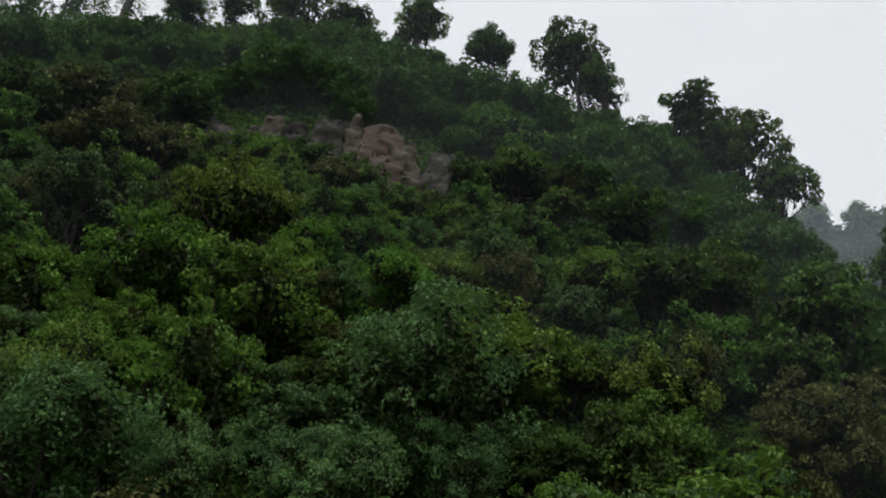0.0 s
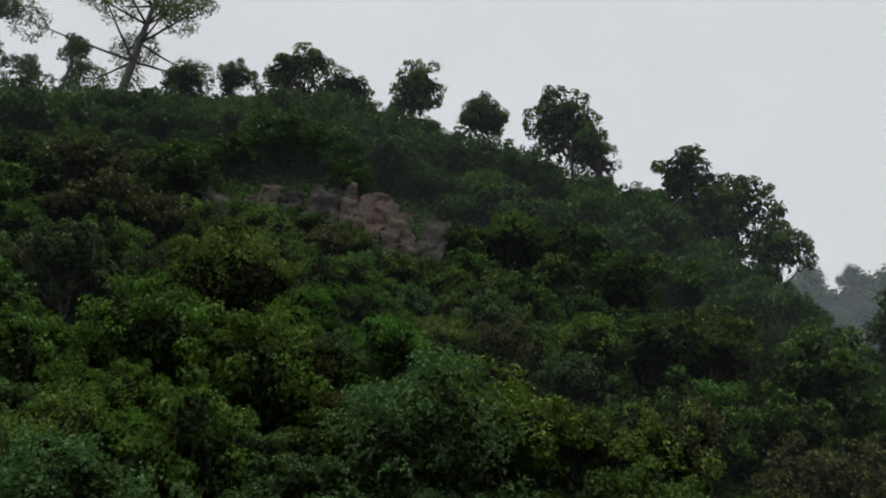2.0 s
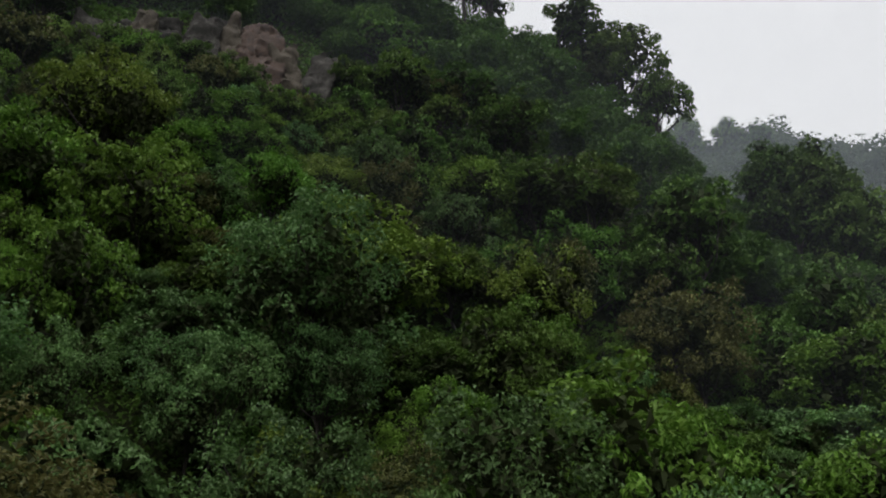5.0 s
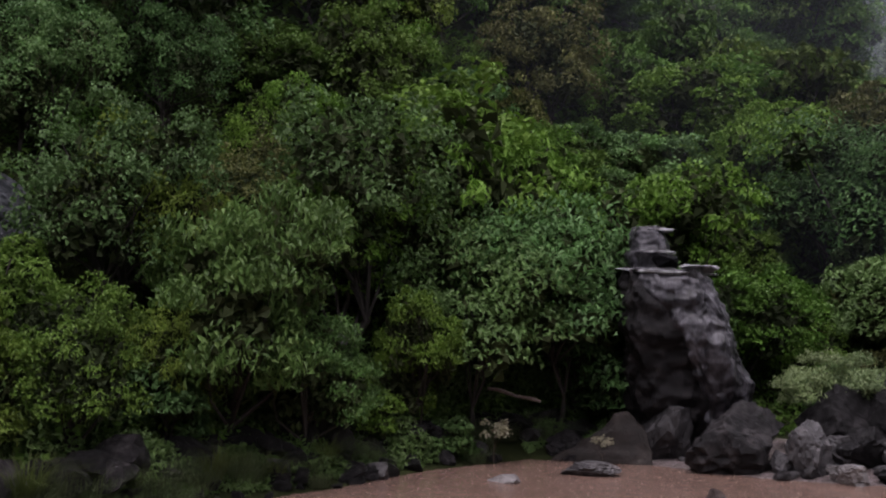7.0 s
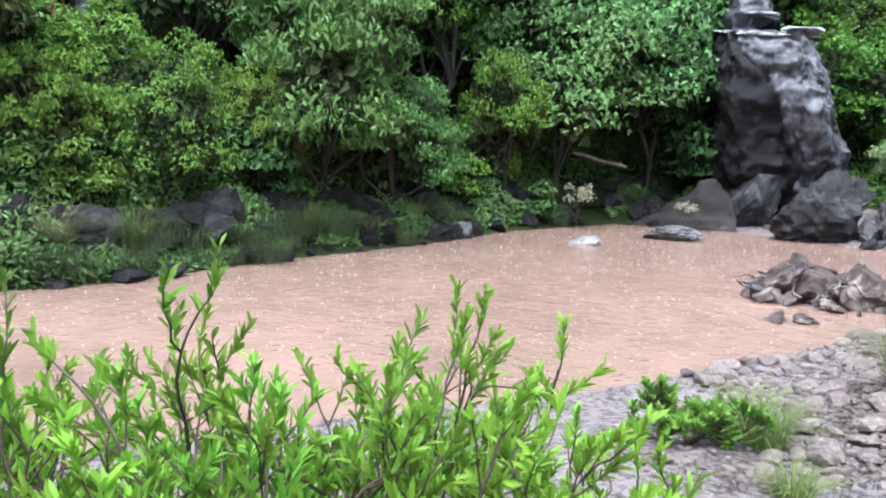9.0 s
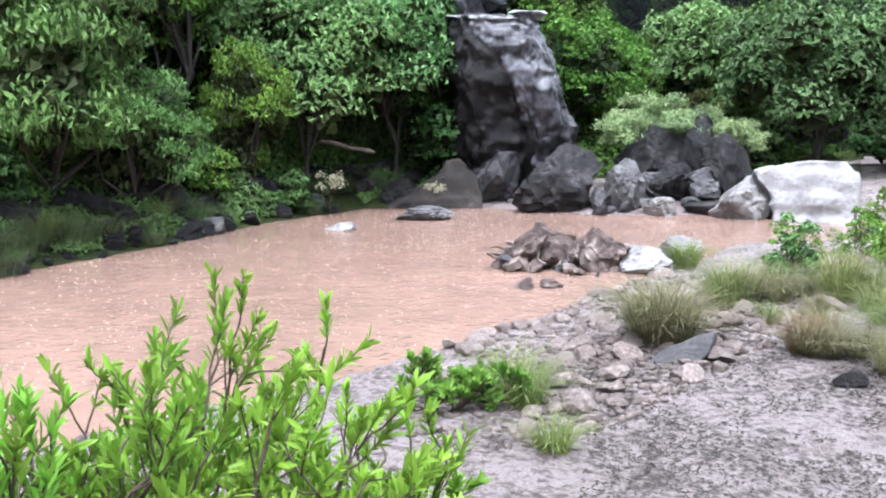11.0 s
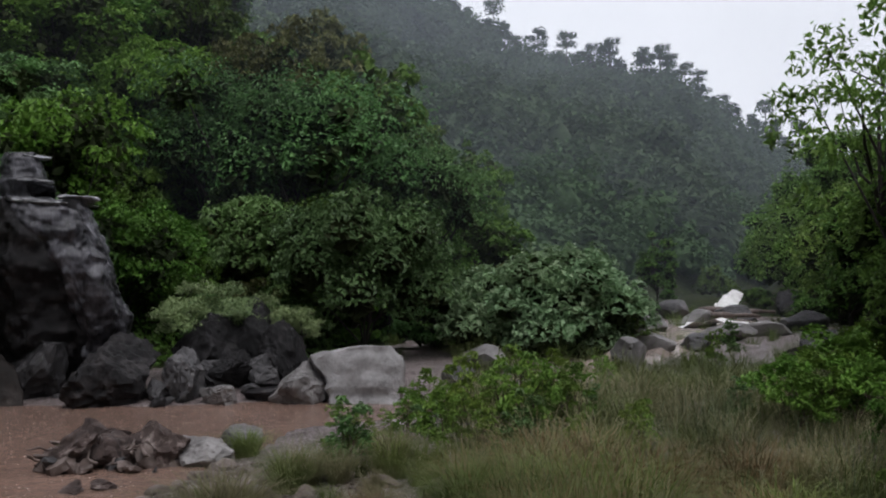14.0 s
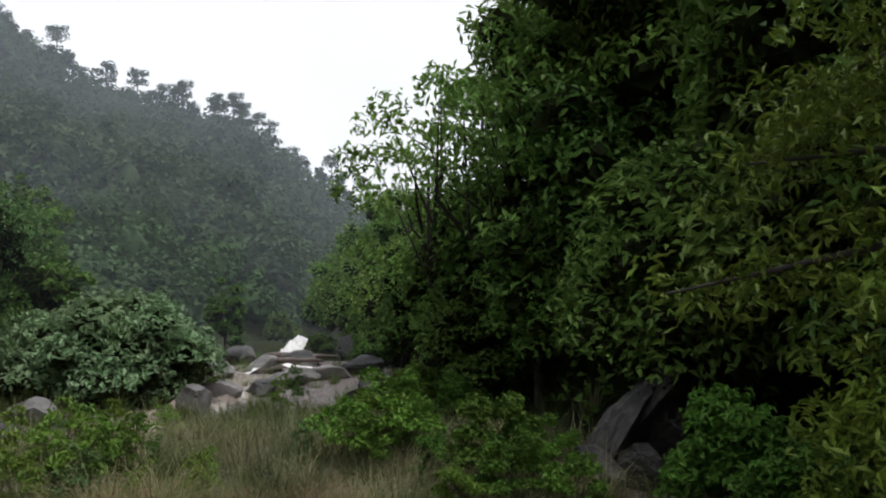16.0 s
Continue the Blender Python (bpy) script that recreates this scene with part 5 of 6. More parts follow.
# ---- far wooded hill ----
def far_wood(name, seed, n, b0, b1, d0, d1, size, quads, leaf, mat, label):
    """Joined crowns: each a lumpy heart of foliage with leaf sprays all over it."""
    q = np.random.default_rng(seed)
    b, d = np.radians(q.uniform(b0, b1, n)), np.sqrt(q.uniform(d0 ** 2, d1 ** 2, n))
    x, y = d * np.sin(b), d * np.cos(b)
    keep = rise(FAR_HILL, np.degrees(b), d) > 1.0
    x, y = x[keep], y[keep]
    z = terrain(x, y)
    m = len(x)
    r = size * q.uniform(0.5, 1.3, m)
    tall = q.uniform(0.9, 1.5, m)
    cen = np.stack([x, y, z + r * 0.7], -1)
    bm = bmesh.new()
    bmesh.ops.create_icosphere(bm, subdivisions=1, radius=0.6)
    ball = np.array([w.co[:] for w in bm.verts])
    tri = np.array([[w.index for w in p.verts] for p in bm.faces])
    bm.free()
    wide = np.stack([np.ones(m), np.ones(m), tall], -1)

    def lumpy(dirs, idx):
        return (1 + 0.22 * np.sin(dirs[:, 0] * 4 + idx) * np.sin(dirs[:, 1] * 5 + 2 * idx) + 0.16 * np.sin(dirs[:, 2] * 7 + idx)
                + 0.10 * np.sin(dirs[:, 0] * 11 + 3 * idx) * np.sin(dirs[:, 2] * 12 + idx))

    bd, bi = np.tile(ball, (m, 1)), np.repeat(np.arange(m), len(ball))
    hv = cen[bi] + bd * (r[bi] * lumpy(bd, bi))[:, None] * wide[bi]
    hf = (tri[None] + np.arange(m)[:, None, None] * len(ball)).reshape(-1, 3)
    dirs = ball_points(q, m * quads, -0.3)
    idx = np.repeat(np.arange(m), quads)
    pos = cen[idx] + dirs * (r[idx] * lumpy(dirs, idx) * q.uniform(0.62, 1.1, m * quads))[:, None] * wide[idx]
    lv, lf = leaves(q, pos, dirs, leaf, leaf * 0.7, 0.2, 0.2)
    lf = np.concatenate([lf[:, [0, 1, 2]], lf[:, [0, 2, 3]]])
    v, f = joined([(hv, hf), (lv, lf)])
    return tagged(new(name, quick_mesh(name, v, f, mat, True)), label, "woods", kind="stuff")


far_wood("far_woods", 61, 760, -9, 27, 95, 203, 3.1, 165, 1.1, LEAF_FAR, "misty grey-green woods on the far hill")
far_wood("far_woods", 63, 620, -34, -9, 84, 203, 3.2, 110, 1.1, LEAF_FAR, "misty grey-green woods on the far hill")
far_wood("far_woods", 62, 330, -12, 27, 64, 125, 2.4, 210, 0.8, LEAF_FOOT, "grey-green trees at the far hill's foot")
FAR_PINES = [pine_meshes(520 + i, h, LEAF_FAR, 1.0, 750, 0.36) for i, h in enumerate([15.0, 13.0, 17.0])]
rng = np.random.default_rng(91)
for i in range(66):
    b = -9 + i * 0.47 + rng.normal() * 0.3
    d = float(np.interp(b, FAR_HILL[:, 0], FAR_HILL[:, 2])) - rng.uniform(-1, 6)
    x, y, z = polar(b, d)
    hill_tree("pine_tree", FAR_PINES[rng.integers(3)], scaled(pose(x, y, z - 0.5, 0, 0, rng.uniform(0, 360)), rng.choice([0.4, 0.5, 0.62, 0.75])),
              "tall pine in mist on the far ridge", "far ridge pines", exact=True)
LONE = tree_meshes(670, 12.0, 7.0, 44, 6000, 0.42, LEAF_HILL, bare=0.0, trunk_r=0.25, cl=1.1, heart=0.16)
for b, d, top in [(-24.1, 59.5, 28.8), (-22.4, 60, 28.4), (-20.9, 60, 26.6), (-18.6, 59.5, 23.2), (-17.4, 60, 22.4), (-14.9, 59.5, 24.2), (-13.6, 60, 21.6), (-26.7, 185, 30.0), (-29.4, 185, 30.7), (-24.6, 185, 29.3)]:
    x, y, z = polar(b, d)
    s = (EYE[2] + d * math.tan(radians(top)) - z) / 11.6
    hill_tree("far_tree", LONE, scaled(pose(x, y, z - 0.5, 0, 0, b * 50), 0.85 * s, s), "dark tree in mist behind the hill's shoulder", "misty trees", exact=True)

# ---- bushes and trees along the far bank ----
BANK = [tree_meshes(600 + i, h, s, c, n, 0.17, LEAF_BANK, bare=0.0, trunk_r=0.06, aspect=0.5, droop=0.5, cl=0.8, heart=0.16)
        for i, (h, s, c, n) in enumerate([(3.6, 3.6, 34, 5600), (2.6, 2.8, 24, 4000), (4.6, 4.2, 40, 7400), (1.8, 2.2, 16, 2600)])]
BANK_Y = [tree_meshes(620, 2.8, 3.0, 26, 5600, 0.14, LEAF_YELLOW, bare=0.0, trunk_r=0.06, aspect=0.42, cl=0.8, heart=0.16)]
BANK_P = [tree_meshes(630, 1.5, 2.2, 18, 3400, 0.16, LEAF_PALE, bare=0.0, trunk_r=0.04, aspect=0.3), tree_meshes(631, 3.4, 3.6, 28, 7000, 0.17, LEAF_PALE, bare=0.0, trunk_r=0.07, aspect=0.5, heart=0.16)]
BANK_L = [tree_meshes(661, 3.6, 3.6, 30, 5600, 0.17, LEAF_LOW, bare=0.0, trunk_r=0.06, aspect=0.5, droop=0.45, cl=0.8, heart=0.16)]
BANK_M = [tree_meshes(660, 3.6, 3.6, 26, 7600, 0.14, LEAF_HAZED, bare=0.1, trunk_r=0.05, aspect=0.5, droop=0.4, heart=0.16)]
SHORE = [
    (-66.8, 15.2, BANK[1], 0.85), (-62.4, 15.4, BANK_Y[0], 0.85), (-64.6, 14.9, BANK_L[0], 0.62), (-67.6, 17.2, BANK[0], 0.8), (-58.6, 19.0, BANK_L[0], 0.9), (-69.5, 18.5, BANK_L[0], 0.9),
    # bearing, distance, kind, scale
    (-67.5, 14.0, BANK[1], 0.9), (-64.0, 13.6, BANK_Y[0], 0.85), 
    (-54.5, 14.6, BANK[1], 0.9), (-45.0, 17.0, BANK[1], 1.0),
    (-42.0, 17.2, BANK_L[0], 0.85), (-33.0, 21.5, BANK[2], 0.95), (-29.5, 22.0, BANK[1], 1.1),
    (-37.0, 18.0, BANK[3], 0.7), (-41.5, 16.4, BANK[3], 0.6), (-30.5, 22.5, BANK[2], 1.0), (-70, 15.0, BANK[0], 0.9),
    (-28.6, 21.2, BANK[2], 1.15), (-26.6, 21.2, BANK[0], 1.2), (-25.0, 22.6, BANK[2], 1.0), (-13.5, 22.0, BANK[1], 1.0), 
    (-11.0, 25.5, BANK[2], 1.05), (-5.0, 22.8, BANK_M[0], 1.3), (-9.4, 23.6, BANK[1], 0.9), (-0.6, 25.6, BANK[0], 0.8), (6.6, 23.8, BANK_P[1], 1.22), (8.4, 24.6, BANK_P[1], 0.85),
    (4.2, 24.4, BANK_P[1], 1.05), (1.2, 27.0, BANK[1], 1.0), (9.6, 26.5, BANK[1], 0.7), (-9.0, 24.5, BANK[1], 1.1),
]
for b, d, meshes, s in SHORE:
    x, y, z = polar(b, d)
    label = {LEAF_YELLOW.name: "yellow-green leafy bush overhanging the bank", LEAF_HAZED.name: "leafy bush behind the slab with haze in its grey-green colour", LEAF_PALE.name: "pale silvery-green bush beside the rocks"}.get(
        meshes[1].materials[0].name, "dense green leafy bush overhanging the bank")
    hill_tree("bank_bush", meshes, scaled(pose(x, y, z + (-0.6 if b < -30 else -0.5 if b < 3 else -1.1), 0, 0, b * 13), s), label, "bushes along the bank")

rng = np.random.default_rng(44)
for i in range(46):
    b, d = rng.uniform(0, 24), rng.uniform(30, 68)
    if 11.5 < b < 20.5 and d < 47:
        continue
    x, y, z = polar(b, d)
    hill_tree("valley_bush", HILL[rng.integers(6)], scaled(pose(x, y, z - 0.3, 0, 0, b * 50), rng.uniform(0.35, 0.8)), "low green bush on the valley floor", "valley bushes")

OVER = tree_meshes(636, 5.2, 4.6, 36, 6500, 0.17, LEAF_BANK, bare=0.2, trunk_r=0.06, aspect=0.5, droop=0.6, heart=0.16)
for ob_b, ob_d, s in [(-30.0, 19.8, 0.95), (-34.5, 18.9, 0.9), (-29.6, 21.0, 0.85)]:
    x, y, z = polar(ob_b, ob_d)
    hill_tree("overhanging_tree", OVER, scaled(pose(x, y, z - 0.2, 0, 0, ob_b * 41), s), "leafy tree leaning out over the dark bank", "trees along the bank")
BROAD = dome_meshes(1600, 4.0, 4.0, 70, 8000, 0.16, LEAF_BROAD, bare=0.0, aspect=0.42, droop=0.75, size=(0.16, 0.28))
GOLD = dome_meshes(1601, 4.0, 4.0, 90, 6500, 0.13, LEAF_YELLOW, bare=0.0, aspect=0.5)
LEAFY = dome_meshes(1602, 4.0, 4.0, 90, 6000, 0.16, LEAF_LOW, bare=0.0, aspect=0.5, droop=0.5)
# bearing, distance, the top's angle over the eye, angular width, kind
for b, d, top, wide, meshes, label in [(-55.8, 16.4, 12.6, 9.6, GOLD, "golden-green leafy bush high on the bank"), (-49.4, 15.2, 9.1, 13.0, BROAD, "dark tree with broad drooping leaves over the bank"),
                                       (-58.4, 13.7, 3.7, 8.6, GOLD, "fluffy yellow-green bush at the foot of the bank"), (-34.0, 19.0, 12.7, 12.5, LEAFY, "dense green leafy tree overhanging the bank"),
                                       (-43.2, 17.6, 11.8, 9.7, LEAFY, "dense green leafy tree overhanging the bank"), (-45.2, 15.6, 2.4, 8.6, BROAD, "dark tree with broad drooping leaves over the bank"),
                                       (-38.4, 17.6, 3.2, 7.0, LEAFY, "dense green leafy bush overhanging the bank"), (-64.5, 13.4, 2.6, 7.5, LEAFY, "dense green leafy bush overhanging the bank"),
                                       (-53.2, 14.4, 2.2, 6.5, GOLD, "fluffy yellow-green bush at the foot of the bank")]:
    x, y, z = polar(b, d)
    while EYE[2] + d * math.tan(radians(top)) - z > 1.25 * d * radians(wide) and top > 8 and meshes is not GOLD:
        d += 0.3
        x, y, z = polar(b, d)
    z = min(z, 0.9) if top < 8 else z
    width, height = d * radians(wide), EYE[2] + d * math.tan(radians(top)) - z
    m = pose(x, y, z - 0.2, 0, 0, b * 29) @ Matrix.Diagonal((width / 4, width / 4, (height + 0.2) / 4, 1))
    hill_tree("bank_tree", meshes, m, label, "trees along the bank", exact=True)
FEATHER = tree_meshes(637, 1.7, 2.0, 22, 3600, 0.15, LEAF_FEATHER, bare=0.0, trunk_r=0.03, aspect=0.2, droop=0.5, cl=0.9)
for x, y, z, s in [(-5.2, 19.2, 0.9, 0.8), (-4.5, 19.5, 1.0, 0.9), (-3.7, 19.7, 0.9, 0.8), (-3.0, 19.9, 0.9, 0.6)]:
    hill_tree("bank_bush", FEATHER, scaled(pose(x, y, z, 0, 0, x * 99), s), "pale feathery shrub growing on the rock heap", "bushes along the bank")
FLOWER = tree_meshes(635, 0.9, 0.9, 9, 260, 0.08, PETAL, TWIG, 0.2, 0.012, 0.7)
for fb, fd, fz, s in [(-33.6, 17.9, 0.05, 0.9), (-27.3, 18.2, 0.1, 0.6)]:
    x, y, z = polar(fb, fd)
    hill_tree("flowering_weed", FLOWER, scaled(pose(x, y, fz, 0, 0, fb * 70), s), "cream-flowered weed at the rocks' foot", "flowering weeds")
snag = new("dead_branch", log("dead_branch", 260, 1.1, 0.05, DRIFT))
snag.matrix_basis = pose(-9.95, 15.65, 1.35, 0, 8, 30)
tagged(snag, "bare dead branch caught on the bank", "branch")

# big spreading trees in the middle of the valley side
MID = [tree_meshes(640, 7.5, 7.5, 44, 9500, 0.2, LEAF_BANK, bare=0.3, trunk_r=0.17, aspect=0.45, heart=0.16)]
for b, d, s in [(-7.8, 30, 1.0), (-2.8, 33, 0.9), (-12.5, 30, 0.95)]:
    x, y, z = polar(b, d)
    hill_tree("spreading_tree", MID[0], scaled(pose(x, y, z - 0.3, 0, 0, b * 31), s), "dark-green spreading tree with visible limbs", "valley trees")
cyp = tree_meshes(650, 4.6, 2.1, 34, 3000, 0.2, LEAF_HILL, bare=0.0, trunk_r=0.06, aspect=0.4, cl=0.9, heart=0.16)
x, y, z = polar(12.9, 47)
plant("conifer", cyp, "small dark conifer beside the stream", "tree", pose(x, y, z))

# ---- the wooded bank close by ----
NEAR = [tree_meshes(700, 9.5, 8.5, 110, 14000, 0.24, LEAF_DARK, bare=0.1, trunk_r=0.2, aspect=0.42, cl=0.6, droop=0.5, heart=0.16),
        tree_meshes(701, 2.4, 2.6, 24, 3600, 0.17, LEAF_LOW, bare=0.0, trunk_r=0.04, aspect=0.55),
        tree_meshes(702, 5.5, 5.0, 60, 8000, 0.2, LEAF_DARK, bare=0.0, trunk_r=0.1, aspect=0.45, cl=0.8, heart=0.16),
        tree_meshes(704, 8.5, 6.5, 60, 3000, 0.2, LEAF_DARK, bare=0.2, trunk_r=0.12, aspect=0.42, cl=0.4, droop=0.6)]
BANK_TREES = [(41, 17.0, 0, 1.0), (37, 24, 0, 0.9), (55, 13, 0, 0.95), (25.5, 42, 0, 0.75), (37, 16.0, 2, 1.0), (31.5, 20, 2, 1.0), (46, 12.5, 2, 0.9), (66, 10, 0, 0.9),
              (29, 24, 2, 1.0), (26.5, 28, 2, 1.0), (24.5, 33, 2, 1.0), (23, 40, 2, 1.0), (21.5, 50, 2, 1.2), (23, 55, 2, 1.4), (20.2, 62, 2, 1.3), (47, 17, 0, 0.9), (36, 22, 0, 0.8),
              (41, 13.0, 2, 0.8), (51, 11, 2, 0.9), (60, 9.5, 2, 0.9), (33.5, 17, 2, 0.7), (29.5, 19.5, 2, 0.7), (27.5, 20, 3, 1.0), (32, 17, 3, 1.0)]
for b, d, k, s in BANK_TREES:
    x, y, z = polar(b, d)
    hill_tree("leafy_tree", NEAR[k], scaled(pose(x, y, z - 0.3, 0, 0, b * 17), s), "tall dark leafy tree on the shaded bank", "trees on the wooded bank")


def reaching_tree(seed, at, lines, leaf, mat):
    """A small tree on the slope whose limbs reach out over the bank; each limb runs between two places and carries sprays of narrow leaves."""
    q = np.random.default_rng(seed)
    foot = np.array(polar(*at))
    top = foot + [0, 0, 2.6]
    wood = [tube([foot - [0, 0, 0.5], foot + [0.05, 0, 0.8], foot + [-0.05, 0.05, 1.7], top], [0.09, 0.08, 0.06, 0.04], 7)]
    cen, rad = [], []
    for b0, d0, e0, b1, d1, e1, thick in lines:
        p, r = [], []
        for t in np.linspace(0, 1, 9):
            b, d, e = b0 + (b1 - b0) * t, d0 + (d1 - d0) * t, e0 + (e1 - e0) * t
            p.append(np.array([d * math.sin(radians(b)), d * math.cos(radians(b)), EYE[2] + d * math.tan(radians(e))]))
            for _ in range(4):
                cen.append(p[-1] + q.normal(size=3) * [0.2, 0.25, 0.5] * thick * (1.15 - 0.6 * t))
                rad.append(thick * q.uniform(0.2, 0.42) * (1.15 - 0.55 * t))
        wood.append(tube([foot + [0, 0, 1.2], (foot + [0, 0, 1.6] + p[0]) / 2] + p[::2], np.linspace(0.045, 0.008, 7), 5))
    pos, out = crown_points(q, np.array(cen), np.array(rad), 5200, -0.8)
    crown = leaves(q, pos, out, leaf, leaf * 0.3, 0.35, 0.5)
    ob = thing("leafy_tree", "yellow-green small tree reaching over the bank", "tree", "trees on the wooded bank")
    part("trunk", quick_mesh("trunk", *joined(wood), BARK, True), ob, "brown bark")
    part("crown", quick_mesh("crown", *crown, mat), ob)
    return ob


# bearing, distance and angle over the eye at each limb's root and tip, and its spread
reaching_tree(703, (56, 6.4), [(54, 6.2, 5, 39.4, 6.4, 1.9, 0.6), (54, 6.0, 10, 44.5, 6.8, 9.5, 0.7), (55, 6.2, 16, 46.5, 7.0, 13, 0.7), (54, 6.0, -3, 47.5, 6.6, -6, 0.7), (55, 6.0, -9, 47, 6.4, -11, 0.6)], 0.11, LEAF_REACH)
for b, d, size in [(22.9, 23.0, (0.85, 0.5, 0.34)), (26.9, 16.4, (0.5, 0.32, 0.22))]:
    x, y, z = polar(b, d)
    boulder(int(d * 10), x, y, size, ROCK_PALE, "flat pale rock lying in the grass", 0.25, b * 7, 0, 4, group="boulders up the stream bed", z=min(z, 0.8))
SAPLING = tree_meshes(705, 1.7, 1.7, 22, 1300, 0.12, LEAF_LOW, TWIG, 0.1, 0.016, 0.55, cl=0.6)
for b, d, s in [(29.5, 10.5, 0.62), (31.5, 10.8, 0.62), (22, 12.6, 0.72), (20, 12.2, 0.68), (24.0, 12.0, 0.7), (33.5, 11.0, 0.5), (27, 9.0, 0.45), (21.0, 11.6, 0.6), (22.8, 13.2, 0.9), (30.4, 9.6, 0.6), (32.6, 9.8, 0.55), (25.6, 10.8, 0.5), (34.4, 9.2, 0.5), (43, 9.5, 0.6), (47, 8.5, 0.7), (24.5, 20, 0.8), (50, 9.5, 0.9), (27, 18, 0.8), (44, 7.5, 0.45), (48, 7.0, 0.5)]:
    x, y, z = polar(b, d)
    hill_tree("leafy_bush", SAPLING if b < 35 and d < 15 else NEAR[1], scaled(pose(x, y, z - 0.05, 0, 0, b * 23), s * (1.25 if b < 35 and d < 15 else 1.0)), "green bush on the grassy bank", "bushes on the wooded bank")


# ---- grasses ----
def blades(q, pos, height, width, lean, out=None, scale=1.0):
    n = len(pos)
    a = q.uniform(0, 2 * math.pi, n)
    away = np.stack([np.cos(a), np.sin(a), np.zeros(n)], -1) if out is None else unit(out + 0.5 * q.normal(size=(n, 3)) * [1, 1, 0])
    side = np.stack([-away[:, 1], away[:, 0], np.zeros(n)], -1)
    h = (height * scale * q.uniform(0.4, 1.2, n))[:, None]
    b = (lean * q.uniform(0.3, 1.4, n))[:, None]
    up = np.array([[0, 0, 1.0]])
    w = width * 0.5
    p1 = pos + up * h * 0.55 + away * h * b * 0.3
    p2 = pos + up * h * (1 - 0.32 * b) + away * h * b * 0.9
    v = np.stack([pos - side * w, pos + side * w, p1 + side * w * 0.8, p1 - side * w * 0.8, p2 + side * w * 0.12, p2 - side * w * 0.12], 1).reshape(-1, 3)
    k = np.arange(n)[:, None] * 6
    return v, np.concatenate([k + [0, 1, 2, 3], k + [3, 2, 4, 5]])


def tuft_mesh(seed, n, radius, height, lean, mat):
    q = np.random.default_rng(seed)
    a, r = q.uniform(0, 6.283, n), radius * np.sqrt(q.random(n))
    pos = np.stack([r * np.cos(a), r * np.sin(a), np.full(n, -0.03)], -1)
    v, f = blades(q, pos, height, 0.006, lean, np.stack([np.cos(a), np.sin(a), 0 * a], -1))
    return quick_mesh("grass_tuft", v, f, mat)


TUFTS = [tuft_mesh(800, 520, 0.1, 0.5, 1.0, GRASS_DRY), tuft_mesh(801, 520, 0.12, 0.55, 1.0, GRASS), tuft_mesh(802, 340, 0.26, 0.72, 1.15, GRASS), tuft_mesh(803, 260, 0.08, 0.3, 1.0, GRASS), tuft_mesh(804, 620, 0.2, 0.75, 0.75, GRASS_RUST), tuft_mesh(805, 420, 0.25, 0.45, 1.0, GRASS_GREY)]
for x, y, k, s in [(-1.68, 7.1, 0, 1.3), (-1.55, 7.2, 0, 1.1), (-1.8, 7.25, 1, 1.0), (-1.45, 8.7, 1, 1.0), (-1.3, 8.9, 0, 1.0), (-0.57, 9.67, 0, 1.2), (-0.64, 7.25, 4, 0.5), (-0.45, 7.2, 0, 0.6), (0.68, 6.6, 4, 0.8), (0.95, 6.65, 1, 1.0), (1.2, 6.8, 4, 0.7), (0.35, 6.9, 1, 0.9), (1.05, 7.3, 2, 1.2), (0.6, 7.4, 2, 1.1), (1.5, 7.4, 2, 1.2), (0.2, 7.6, 1, 1.2), (-0.5, 9.3, 1, 1.0), (-0.15, 9.4, 1, 0.9), (-0.55, 7.2, 0, 0.7), (0.0, 6.9, 0, 0.8), (0.85, 6.5, 2, 0.8), (1.15, 6.6, 2, 0.8),
                   (-1.65, 4.6, 3, 0.9), (-2.1, 5.3, 3, 1.2), (-2.3, 5.6, 3, 1.3), (-1.4, 8.5, 1, 0.7), (-1.0, 8.9, 0, 0.8), (-0.25, 7.3, 0, 0.7), (0.5, 7.0, 0, 0.9), (-2.5, 11.9, 3, 1.5), (-2.6, 12.3, 3, 1.4),
                   (-11.0, 6.2, 1, 1.3), (-11.1, 5.2, 0, 1.3), (-10.9, 7.6, 1, 0.9), (-10.9, 9.0, 1, 1.1), (-10.7, 10.0, 1, 0.9), (-10.8, 11.2, 1, 1.1), (-11.2, 4.4, 1, 1.2)]:
    ob = new("grass_tuft", TUFTS[k])
    ob.matrix_basis = scaled(pose(x, y, ground(x, y), 0, 0, x * 400), s)
    tagged(ob, "arching straw-coloured grass tuft on the gravel" if k == 0 else "rusty-brown dry grass tuft at the mud's edge" if k == 4 else "arching green grass tuft on the bank", "grass", "grass tufts")


q = np.random.default_rng(58)
for i in range(70):
    tb = q.uniform(-76, -29)
    td = float(np.interp(tb, NEAR_HILL[:, 0], NEAR_HILL[:, 1])) - q.uniform(0.1, 1.3)
    x, y = td * math.sin(radians(tb)), td * math.cos(radians(tb))
    if float(outside(POOL, np.array([x]), np.array([y]))[0]) < 0.02:
        continue
    ob = new("grass_tuft", TUFTS[5])
    ob.matrix_basis = scaled(pose(x, y, ground(x, y), q.normal() * 6, q.normal() * 6, q.uniform(0, 360)), q.uniform(0.6, 1.3))
    tagged(ob, "grey-green grass tuft at the water's edge", "grass", "grass tufts")


